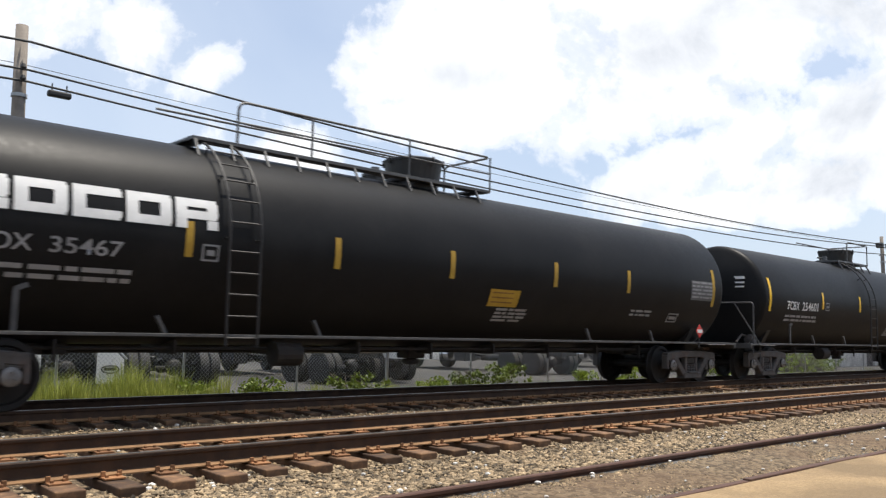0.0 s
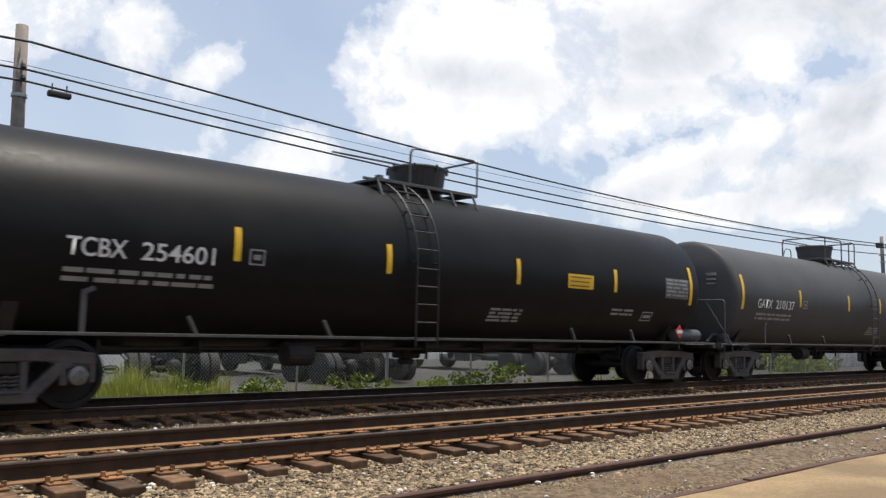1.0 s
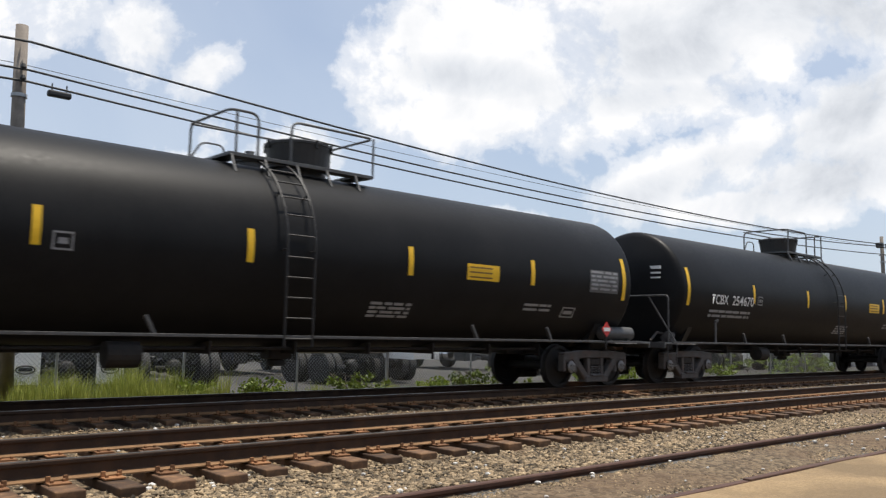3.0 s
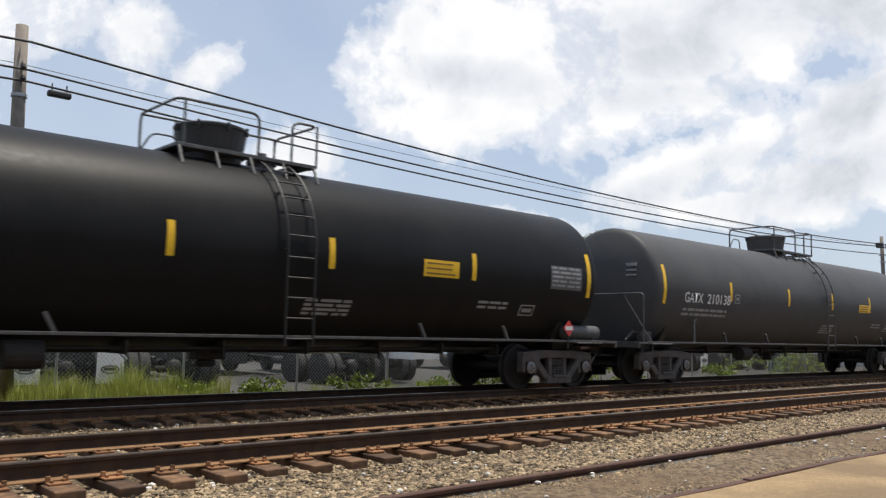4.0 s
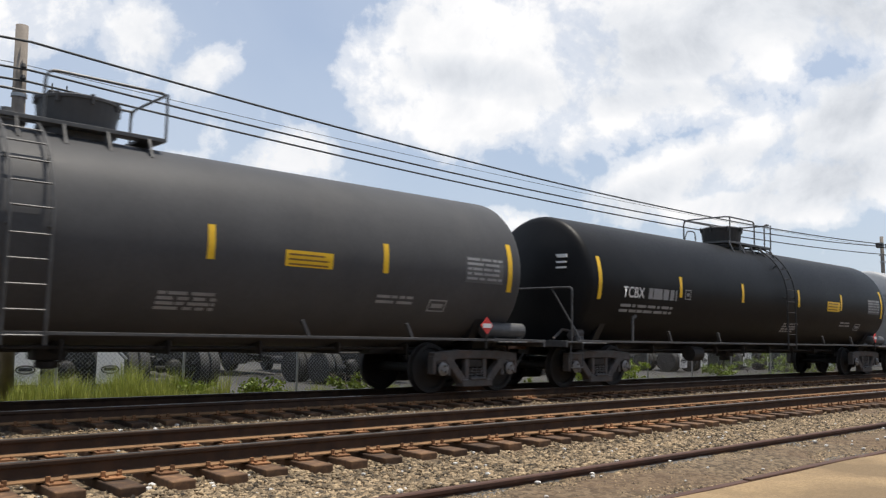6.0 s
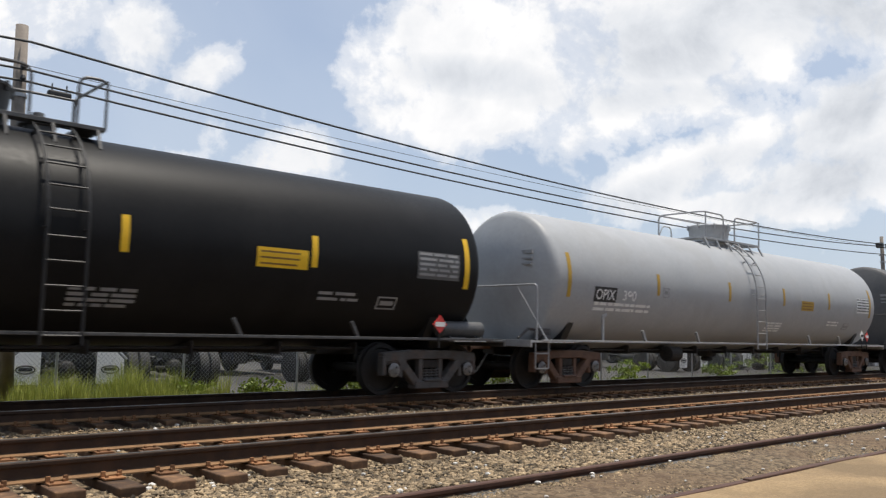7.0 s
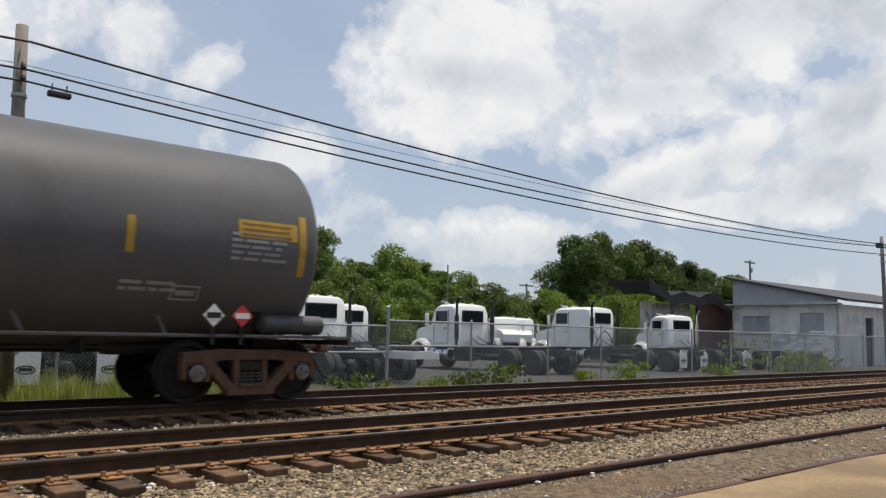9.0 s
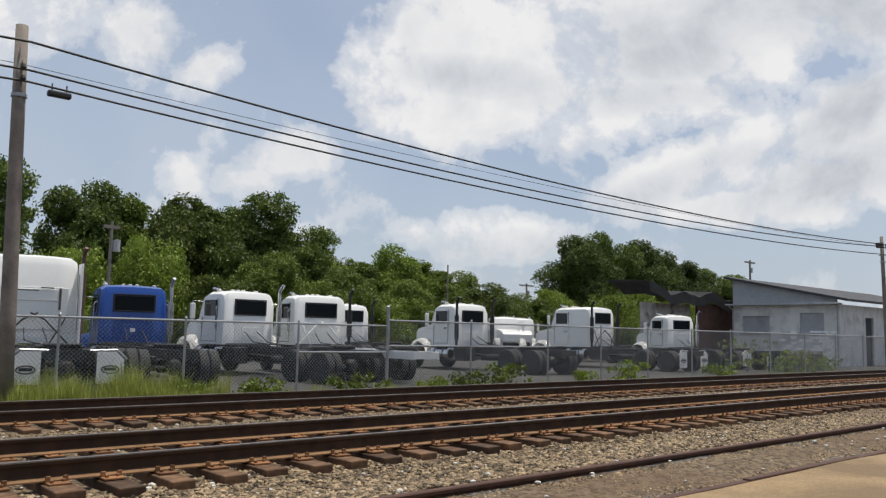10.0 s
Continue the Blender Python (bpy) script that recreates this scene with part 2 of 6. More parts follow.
M = {
    "black": surface("tank_black", (0.0085, 0.0087, 0.0092), (0.015, 0.015, 0.0155), 0.8, 0.45, 0, 0.05, 14, stain=(0.026, 0.0255, 0.025), stain_scale=0.5, stain_amount=0.3, gloss=0.12),
    "dusty": surface("tank_dusty_black", (0.062, 0.062, 0.064), (0.088, 0.088, 0.090), 0.7, 0.5, 0, 0.05, 14, stain=(0.106, 0.102, 0.098), stain_scale=0.5, stain_amount=0.35, gloss=0.10),
    "grey": surface("tank_grey", (0.32, 0.33, 0.34), (0.42, 0.425, 0.43), 0.7, 0.46, 0, 0.06, 12, stain=(0.29, 0.287, 0.28), stain_scale=0.7, stain_amount=0.5, gloss=0.2),
    "worn": surface("tank_worn_grey", (0.090, 0.090, 0.092), (0.130, 0.129, 0.130), 0.7, 0.52, 0, 0.06, 12, stain=(0.075, 0.074, 0.073), stain_scale=0.6, stain_amount=0.5, gloss=0.15),
    "steel": surface("black_steel", (0.010, 0.010, 0.011), (0.024, 0.022, 0.021), 5, 0.55, 0, 0.15, 80),
    "grime": surface("grimy_steel", (0.008, 0.007, 0.0065), (0.028, 0.023, 0.019), 6, 0.75, 0, 0.3, 60, stain=(0.04, 0.025, 0.017), stain_scale=3, stain_amount=0.4),
    "cast": surface("cast_side_frame", (0.036, 0.033, 0.032), (0.105, 0.096, 0.090), 6, 0.7, 0, 0.3, 60, stain=(0.11, 0.06, 0.04), stain_scale=4, stain_amount=0.45),
    "rustcast": surface("rusty_side_frame", (0.075, 0.040, 0.026), (0.18, 0.098, 0.062), 6, 0.8, 0, 0.3, 60, stain=(0.07, 0.04, 0.028), stain_scale=4, stain_amount=0.5),
    "wheel": surface("wheel_steel", (0.006, 0.005, 0.0048), (0.016, 0.013, 0.011), 5, 0.7, 0.0, 0.2, 50),
    "bearing": surface("bearing_cap", (0.12, 0.115, 0.11), (0.27, 0.26, 0.25), 6, 0.5, 0.3, 0.2, 60),
    "railing": surface("dark_railing", (0.05, 0.05, 0.052), (0.11, 0.108, 0.105), 6, 0.5, 0.2, 0.1, 60),
    "greyrail": surface("grey_railing", (0.25, 0.25, 0.25), (0.40, 0.40, 0.40), 6, 0.5, 0.2, 0.1, 60),
    "yellow": surface("yellow_reflector", (0.72, 0.42, 0.01), (0.86, 0.54, 0.02), 6, 0.4, 0, 0.03, 50),
    "dullyellow": surface("faded_yellow_paint", (0.34, 0.20, 0.015), (0.48, 0.30, 0.03), 6, 0.55, 0, 0.03, 50),
    "rustyellow": surface("worn_rusty_yellow", (0.13, 0.06, 0.015), (0.28, 0.15, 0.03), 6, 0.65, 0, 0.03, 50),
    "quartz": surface("pale_stone", (0.45, 0.43, 0.40), (0.70, 0.68, 0.64), 7, 0.8, 0, 0.3, 60),
    "white": surface("white_lettering", (0.62, 0.62, 0.61), (0.82, 0.82, 0.80), 3, 0.5, 0, 0.0, 40),
    "dim": surface("faded_lettering", (0.20, 0.20, 0.20), (0.34, 0.34, 0.34), 3, 0.6, 0, 0.0, 40),
    "plate": surface("grey_data_panel", (0.07, 0.07, 0.07), (0.12, 0.12, 0.12), 3, 0.6, 0, 0.0, 40),
    "red": surface("placard_red", (0.50, 0.03, 0.03), (0.62, 0.06, 0.05), 4, 0.45, 0, 0.0, 40),
    "hose": surface("rubber_hose", (0.015, 0.015, 0.015), (0.03, 0.03, 0.03), 8, 0.7, 0, 0.1, 60),
    "galv": surface("galvanised_steel", (0.30, 0.31, 0.32), (0.46, 0.47, 0.48), 5, 0.42, 0.6, 0.1, 40),
    # dark rust, painted darker still for the shade under the rail head
    "rail": surface("rail_side_shaded_rust", (0.026, 0.014, 0.008), (0.060, 0.032, 0.017), 6, 0.85, 0, 0.3, 70, stain=(0.085, 0.044, 0.022), stain_scale=3, stain_amount=0.5),
    # the same rail's rust in its sunlit tone, painted on the foot
    "railfoot": surface("rail_foot_sunlit_rust", (0.15, 0.080, 0.034), (0.30, 0.165, 0.074), 6, 0.85, 0, 0.3, 60),
    "railtop": surface("polished_rail_head", (0.20, 0.19, 0.18), (0.34, 0.33, 0.31), 3, 0.42, 1.0, 0.03, 30),
    "oldrail": surface("disused_rail_rust", (0.050, 0.024, 0.016), (0.11, 0.052, 0.034), 5, 0.8, 0, 0.35, 60),
    "tieplate": surface("rusty_tie_plate", (0.15, 0.068, 0.026), (0.31, 0.145, 0.060), 8, 0.85, 0, 0.3, 60, spread=0.35),
    "tie": surface("creosoted_timber", (0.032, 0.018, 0.010), (0.115, 0.060, 0.030), 5, 0.85, 0, 0.5, 50, spread=0.5, stain=(0.24, 0.130, 0.060), stain_scale=4, stain_amount=0.65),
    "stone": surface("ballast_stone", (0.052, 0.035, 0.019), (0.37, 0.272, 0.160), 7, 0.85, 0, 0.3, 60, spread=0.85, island=True),
    "wood": surface("weathered_pole", (0.16, 0.135, 0.115), (0.30, 0.26, 0.22), 3, 0.85, 0, 0.5, 40, stain=(0.09, 0.075, 0.065), stain_scale=1.5, stain_amount=0.6),
    "cable": surface("black_cable", (0.015, 0.015, 0.016), (0.03, 0.03, 0.03), 5, 0.6, 0, 0.0, 40),
    "cabwhite": surface("white_cab_paint", (0.88, 0.87, 0.83), (0.93, 0.92, 0.88), 1.5, 0.3, 0, 0.0, 20, coat=0.4),
    "cabblue": surface("blue_cab_paint", (0.0015, 0.042, 0.25), (0.003, 0.062, 0.32), 1.5, 0.3, 0, 0.0, 20, coat=0.4),
    "chassis": surface("chassis_black", (0.012, 0.012, 0.013), (0.034, 0.032, 0.03), 4, 0.6, 0, 0.2, 40),
    "tyre": surface("tyre_rubber", (0.018, 0.018, 0.018), (0.045, 0.043, 0.04), 6, 0.85, 0, 0.3, 50),
    "chrome": surface("bright_metal", (0.55, 0.55, 0.56), (0.70, 0.70, 0.70), 3, 0.2, 1.0, 0.02, 30),
    "glass": glass_dark("dark_cab_glass"),
    "lens": surface("pale_marker_lens", (0.62, 0.58, 0.50), (0.80, 0.76, 0.68), 6, 0.3, 0, 0, 40),
    "stackrust": surface("rusty_exhaust", (0.07, 0.035, 0.026), (0.17, 0.085, 0.06), 6, 0.6, 0.2, 0.2, 50),
    "rubber": surface("window_gasket", (0.012, 0.012, 0.012), (0.022, 0.022, 0.022), 6, 0.6, 0, 0, 40),
    "plaster": surface("painted_block_wall", (0.62, 0.61, 0.58), (0.80, 0.79, 0.76), 0.7, 0.8, 0, 0.3, 12, stain=(0.40, 0.38, 0.35), stain_scale=0.9, stain_amount=0.6),
    "metalwall": surface("grey_sheet_wall", (0.34, 0.35, 0.36), (0.48, 0.49, 0.50), 0.8, 0.6, 0.1, 0.15, 10, stain=(0.24, 0.24, 0.24), stain_scale=0.8, stain_amount=0.6),
    "roof": surface("dark_roofing", (0.035, 0.036, 0.04), (0.08, 0.08, 0.085), 1.5, 0.8, 0, 0.3, 15),
    "rustwall": surface("rust_brown_wall", (0.075, 0.04, 0.03), (0.17, 0.09, 0.065), 1.5, 0.85, 0, 0.3, 15, stain=(0.05, 0.03, 0.025), stain_scale=1.0, stain_amount=0.5),
    "mottled": surface("mottled_old_wall", (0.30, 0.27, 0.24), (0.55, 0.52, 0.48), 2.0, 0.85, 0, 0.3, 15, stain=(0.075, 0.045, 0.035), stain_scale=1.3, stain_amount=0.85),
    "bark": surface("bark", (0.06, 0.045, 0.035), (0.14, 0.11, 0.085), 6, 0.9, 0, 0.6, 40),
    "leaf": leaf_material("leaf_green", (0.070, 0.112, 0.013), (0.215, 0.280, 0.046)),
    "leafdeep": leaf_material("leaf_deep_green", (0.036, 0.062, 0.011), (0.150, 0.205, 0.036)),
    "leaflight": leaf_material("leaf_light_green", (0.090, 0.140, 0.014), (0.240, 0.310, 0.044)),
    "grass": leaf_material("grass_green", (0.14, 0.18, 0.025), (0.40, 0.42, 0.09)),
}


def ground_material(name, dark, light, cell, speck, patch, patch_col, rough=0.95, strength=0.8):
    """Loose gravel or dirt: cells for the stones, broad patches for soil and stain."""
    m = bpy.data.materials.new(name)
    m.use_nodes = True
    n = Nodes(m.node_tree)
    at = n.add("ShaderNodeTexCoord").outputs["Object"]
    vor = n.add("ShaderNodeTexVoronoi")
    n.link(at, vor.inputs["Vector"])
    vor.inputs["Scale"].default_value = cell
    grey = n.add("ShaderNodeSeparateColor")
    n.link(vor.outputs["Color"], grey.inputs[0])
    tone = n.math("ADD", n.math("MULTIPLY", grey.outputs[0], speck), n.math("MULTIPLY", n.noise(at, cell * 0.7, 4, 0.7), 1 - speck))
    col = n.ramp(tone, [(0.15, dark), (0.9, light)])
    soil = n.ramp(n.noise(at, patch, 7, 0.6, 0.3), [(0.42, (0, 0, 0)), (0.62, (1, 1, 1))])
    col = n.mix(n.math("MULTIPLY", soil, 0.6), col, (*patch_col, 1))
    b = n.add("ShaderNodeBsdfPrincipled")
    n.link(col, b.inputs["Base Color"])
    b.inputs["Roughness"].default_value = rough
    bn = n.add("ShaderNodeBump")
    bn.inputs["Strength"].default_value = strength
    bn.inputs["Distance"].default_value = 0.5 / cell
    n.link(n.math("SUBTRACT", 1.0, vor.outputs["Distance"]), bn.inputs["Height"])
    n.link(bn.outputs[0], b.inputs["Normal"])
    n.link(b.outputs[0], n.add("ShaderNodeOutputMaterial").inputs[0])
    return m


M["ballast"] = ground_material("ballast_bed", (0.036, 0.024, 0.013), (0.24, 0.175, 0.105), 22, 0.7, 0.5, (0.125, 0.076, 0.040))
M["greygravel"] = ground_material("grey_fine_gravel", (0.045, 0.042, 0.040), (0.21, 0.20, 0.185), 32, 0.7, 0.6, (0.11, 0.102, 0.092))
M["sand"] = ground_material("sandy_dirt", (0.20, 0.135, 0.068), (0.40, 0.28, 0.15), 45, 0.25, 0.9, (0.115, 0.078, 0.042), strength=0.3)
M["yard"] = ground_material("yard_ground", (0.022, 0.021, 0.020), (0.068, 0.064, 0.058), 12, 0.4, 0.15, (0.085, 0.08, 0.07), strength=0.4)
M["field"] = ground_material("far_ground", (0.06, 0.085, 0.03), (0.16, 0.19, 0.08), 1.5, 0.4, 0.02, (0.18, 0.165, 0.12), strength=0.3)


# ---- mesh helpers ----
def part(name, bm, material, parent=None, label="", smooth=False, at=None):
    me = bm if isinstance(bm, bpy.types.Mesh) else bpy.data.meshes.new(name)
    if me is not bm:
        bm.to_mesh(me)
        bm.free()
        if smooth:
            me.polygons.foreach_set("use_smooth", [True] * len(me.polygons))
    if material and not me.materials:
        me.materials.append(material)
    ob = new(name, me)
    if parent:
        ob.parent = parent
    if at:
        ob.matrix_basis = at
    if label:
        ob["label"] = label
    return ob


def thing(name, m=None, label="", category="", group="", kind=""):
    ob = new(name)
    ob.empty_display_size = 0.3
    if m:
        ob.matrix_basis = m
    return tagged(ob, label, category, group, kind)


def box(bm, x0, x1, y0, y1, z0, z1, bevel=0.0, m=None):
    vs = [bm.verts.new((x, y, z)) for x in (x0, x1) for y in (y0, y1) for z in (z0, z1)]
    fs = [bm.faces.new([vs[i] for i in q]) for q in ((0, 1, 3, 2), (4, 6, 7, 5), (0, 4, 5, 1), (2, 3, 7, 6), (0, 2, 6, 4), (1, 5, 7, 3))]
    if bevel:
        edges = list({e for f in fs for e in f.edges})
        made = bmesh.ops.bevel(bm, geom=edges, offset=bevel, segments=2, profile=0.5, affect="EDGES")
        vs = list({v for f in made["faces"] for v in f.verts} | {v for v in vs if v.is_valid})
    if m:
        bmesh.ops.transform(bm, matrix=m, verts=vs)
    return bm


def tube(bm, pts, r, seg=8, closed=False, r_end=None):
    """A round bar swept along points."""
    pts = [Vector(p) for p in pts]
    n, rings = len(pts), []
    last = None
    for i, p in enumerate(pts):
        a = pts[i - 1] if (i or closed) else p
        b = pts[(i + 1) % n] if (i < n - 1 or closed) else p
        d = (b - a).normalized()
        side = last - d * last.dot(d) if last else d.orthogonal()
        side = side.normalized() if side.length > 1e-6 else d.orthogonal().normalized()
        last = side
        other = d.cross(side)
        rr = r if r_end is None else r + (r_end - r) * i / (n - 1)
        rings.append([bm.verts.new(p + (side * math.cos(k * math.tau / seg) + other * math.sin(k * math.tau / seg)) * rr) for k in range(seg)])
    for i in range(n if closed else n - 1):
        A, B = rings[i], rings[(i + 1) % n]
        for k in range(seg):
            bm.faces.new((A[k], A[(k + 1) % seg], B[(k + 1) % seg], B[k]))
    if not closed:
        bm.faces.new(rings[0][::-1]), bm.faces.new(rings[-1])
    return bm


def rounded(pts, radius, steps=4):
    """Corner points replaced by short arcs."""
    pts = [Vector(p) for p in pts]
    out = [pts[0]]
    for a, b, c in zip(pts, pts[1:], pts[2:]):
        p, q = b + (a - b).normalized() * radius, b + (c - b).normalized() * radius
        for i in range(steps + 1):
            t = i / steps
            out.append(p * (1 - t) ** 2 + b * 2 * t * (1 - t) + q * t * t)
    return out + [pts[-1]]


def lathe(bm, profile, axis="x", seg=32, at=(0, 0, 0)):
    """Turn (height, radius) pairs about an axis."""
    at = Vector(at)
    rings = []
    for h, r in profile:
        ring = []
        for k in range(seg):
            c, s = math.cos(k * math.tau / seg) * r, math.sin(k * math.tau / seg) * r
            ring.append(bm.verts.new(at + Vector({"x": (h, c, s), "y": (s, h, c), "z": (c, s, h)}[axis])))
        rings.append(ring)
    for A, B in zip(rings, rings[1:]):
        for k in range(seg):
            bm.faces.new((A[k], A[(k + 1) % seg], B[(k + 1) % seg], B[k]))
    bm.faces.new(rings[0][::-1]), bm.faces.new(rings[-1])
    return bm


def strut(bm, a, b, thick, y0, y1):
    """A flat bar between two points (x, z) of an upright plane, from y0 to y1."""
    a, b = Vector((a[0], 0, a[1])), Vector((b[0], 0, b[1]))
    d = (b - a).normalized()
    s = Vector((-d.z, 0, d.x)) * thick / 2
    e = d * thick * 0.25
    ring = [a - e + s, b + e + s, b + e - s, a - e - s]
    v = [bm.verts.new((p.x, y, p.z)) for y in (y0, y1) for p in ring]
    for q in ((0, 1, 2, 3), (7, 6, 5, 4), (0, 4, 5, 1), (1, 5, 6, 2), (2, 6, 7, 3), (3, 7, 4, 0)):
        bm.faces.new([v[i] for i in q])
    return bm


B = bmesh.new


# ---- large structure ----
def sheet(name, xs, ys, height, material, label, category):
    """A ground sheet over a grid, z from height(x, y)."""
    bm = B()
    grid = [[bm.verts.new((x, y, height(x, y))) for y in ys] for x in xs]
    for i in range(len(xs) - 1):
        for j in range(len(ys) - 1):
            bm.faces.new((grid[i][j], grid[i + 1][j], grid[i + 1][j + 1], grid[i][j + 1]))
    return tagged(part(name, bm, material, smooth=True), label, category, kind="structure")


def bed_height(x, y):
    """Ballast shoulders and cribs of both tracks, falling to the siding and to the fence."""
    stops = [(3.9, -0.27), (4.6, -0.18), (5.2, -0.165), (5.9, -0.25), (6.5, -0.29), (6.9, -0.27), (9.3, -0.25), (10.2, -0.27), (11.0, -0.25), (13.9, -0.25), (14.6, -0.34), (15.4, -0.44), (16.2, -0.46)]
    z = stops[0][1]
    for (a, za), (b, zb) in zip(stops, stops[1:]):
        if a <= y <= b:
            z = za + (zb - za) * (y - a) / (b - a)
        elif y > b:
            z = zb
    return z + 0.02 * noise.noise((x * 1.3, y * 1.3, 0)) + 0.012 * noise.noise((x * 5, y * 5, 3))


def build_ground():
    far = [-2500, -600, -150, -40, 0, 40, 90, 160, 300, 700, 2500]
    sheet("ground", far, far, lambda x, y: -0.55, M["field"], "open ground with rough grass reaching the horizon", "ground")
    sheet("yard_pavement", list(range(-30, 131, 10)), [14.5 + 2.5 * k for k in range(16)],
          lambda x, y: -0.47 + 0.02 * noise.noise((x * 0.2, y * 0.2, 0)), M["yard"], "grey gravelled truck yard behind the fence", "yard")
    xs = [-14 + 0.25 * k for k in range(220)] + [41 + 1.5 * k for k in range(120)]
    ys = [3.9 + 0.2 * k for k in range(62)]
    sheet("ballast_bed", xs, ys, bed_height, M["ballast"], "grey-brown crushed stone ballast under the tracks", "ballast")
    sheet("siding_gravel", xs, [4.02 + 0.2 * k for k in range(6)],
          lambda x, y: -0.245 + 0.012 * noise.noise((x * 2, y * 2, 5)) + 0.115 * max(0, y - 4.2), M["greygravel"], "fine dark grey gravel beside the disused rail", "gravel")
    sheet("dirt_path", xs, [-6 + 0.5 * k for k in range(20)] + [3.98],
          lambda x, y: -0.235 + 0.02 * noise.noise((x * 0.7, y * 0.7, 9)), M["sand"], "bare sandy dirt beside the siding", "dirt")


RAIL_PROFILE = [(-0.068, -0.171), (0.068, -0.171), (0.068, -0.160), (0.014, -0.140), (0.009, -0.125), (0.009, -0.055), (0.014, -0.046), (0.035, -0.036), (0.037, -0.010), (0.030, 0.0)]
RAIL_PROFILE = RAIL_PROFILE + [(-x, z) for x, z in reversed(RAIL_PROFILE[2:])]


def rail_mesh(x0, x1, top, side):
    bm = B()
    A, C = ([bm.verts.new((x, y, z)) for y, z in RAIL_PROFILE] for x in (x0, x1))
    n = len(RAIL_PROFILE)
    for k in range(n):
        f = bm.faces.new((A[k], A[(k + 1) % n], C[(k + 1) % n], C[k]))
        za, zb = RAIL_PROFILE[k][1], RAIL_PROFILE[(k + 1) % n][1]
        # slots: 0 sides with painted shade, 1 polished head, 2 foot painted sunlit
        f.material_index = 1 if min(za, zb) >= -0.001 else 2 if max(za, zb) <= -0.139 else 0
    bm.faces.new(A[::-1]), bm.faces.new(C)
    bmesh.ops.recalc_face_normals(bm, faces=bm.faces)
    me = bpy.data.meshes.new("rail")
    bm.to_mesh(me)
    bm.free()
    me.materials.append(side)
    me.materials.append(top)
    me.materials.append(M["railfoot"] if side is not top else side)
    return me


TIE_STEP, TIE_FIRST = 0.4676, 1.873


def build_track(name, y, label):
    track = thing(name, pose(0, y, 0), label, "railway track", kind="structure")
    rail = rail_mesh(-30, 330, M["railtop"], M["rail"])
    for s in (-1, 1):
        part("rail", rail, None, track, at=pose(0, s * GAUGE, 0))
    ties = []
    for k in range(4):
        bm = B()
        box(bm, -0.115, 0.115, -1.24, 1.24, -0.36, -0.190, 0.012)
        for v in bm.verts:
            v.co += Vector((noise.noise(v.co * 3 + Vector((k, 0, 0))), 0.6 * noise.noise(v.co * 2 + Vector((0, k, 0))), 0.3 * noise.noise(v.co * 4))) * 0.03
        me = bpy.data.meshes.new("tie")
        bm.to_mesh(me)
        bm.free()
        me.materials.append(M["tie"])
        ties.append(me)
    bm = B()
    box(bm, -0.09, 0.09, -0.18, 0.16, -0.189, -0.172, 0.004)
    for sx, sy in ((-0.055, -0.13), (0.05, -0.10), (0.055, 0.11), (-0.05, 0.10)):
        box(bm, sx - 0.012, sx + 0.012, sy - 0.014, sy + 0.018, -0.173, -0.150, 0.004)
    for sx in (-0.07, 0.07):
        box(bm, sx - 0.02, sx + 0.02, -0.085, -0.066, -0.175, -0.125, 0.004)
    plate = bpy.data.meshes.new("tie_plate")
    bm.to_mesh(plate)
    bm.free()
    plate.materials.append(M["tieplate"])
    rest_ties = B()
    for k in range(-8, 290):
        x = TIE_FIRST + k * TIE_STEP + random.uniform(-0.02, 0.02)
        turn = random.uniform(-0.8, 0.8)
        if k < 140:
            part("tie", ties[k % 4], None, track, at=pose(x, random.uniform(-0.05, 0.05), random.uniform(-0.008, 0.002), rz=turn))
            for s in (-1, 1):
                part("tie_plate", plate, None, track, at=pose(x, s * GAUGE, 0, rz=0 if s < 0 else 180))
        else:
            box(rest_ties, x - 0.115, x + 0.115, -1.3, 1.3, -0.36, -0.19)
    tagged(part("far_ties", rest_ties, M["tie"], track), kind="stuff")


def build_siding():
    rail = rail_mesh(-30, 200, M["oldrail"], M["oldrail"])
    track = thing("siding_track", pose(0, YC, -0.1), "disused rusty siding rail half sunk in gravel", "railway track", kind="structure")
    part("rail", rail, None, track)
    bm = B()
    x = -10.0
    while x < 60:
        step = random.uniform(2.3, 2.7)
        box(bm, x, x + step - 0.02, 3.945, 4.03, -0.4, -0.222 + random.uniform(-0.008, 0.008), 0.01)
        x += step
    tagged(part("edging_timber", bm, M["oldrail"]), "thin rust-brown edging strip between gravel and dirt", "edging", kind="structure")


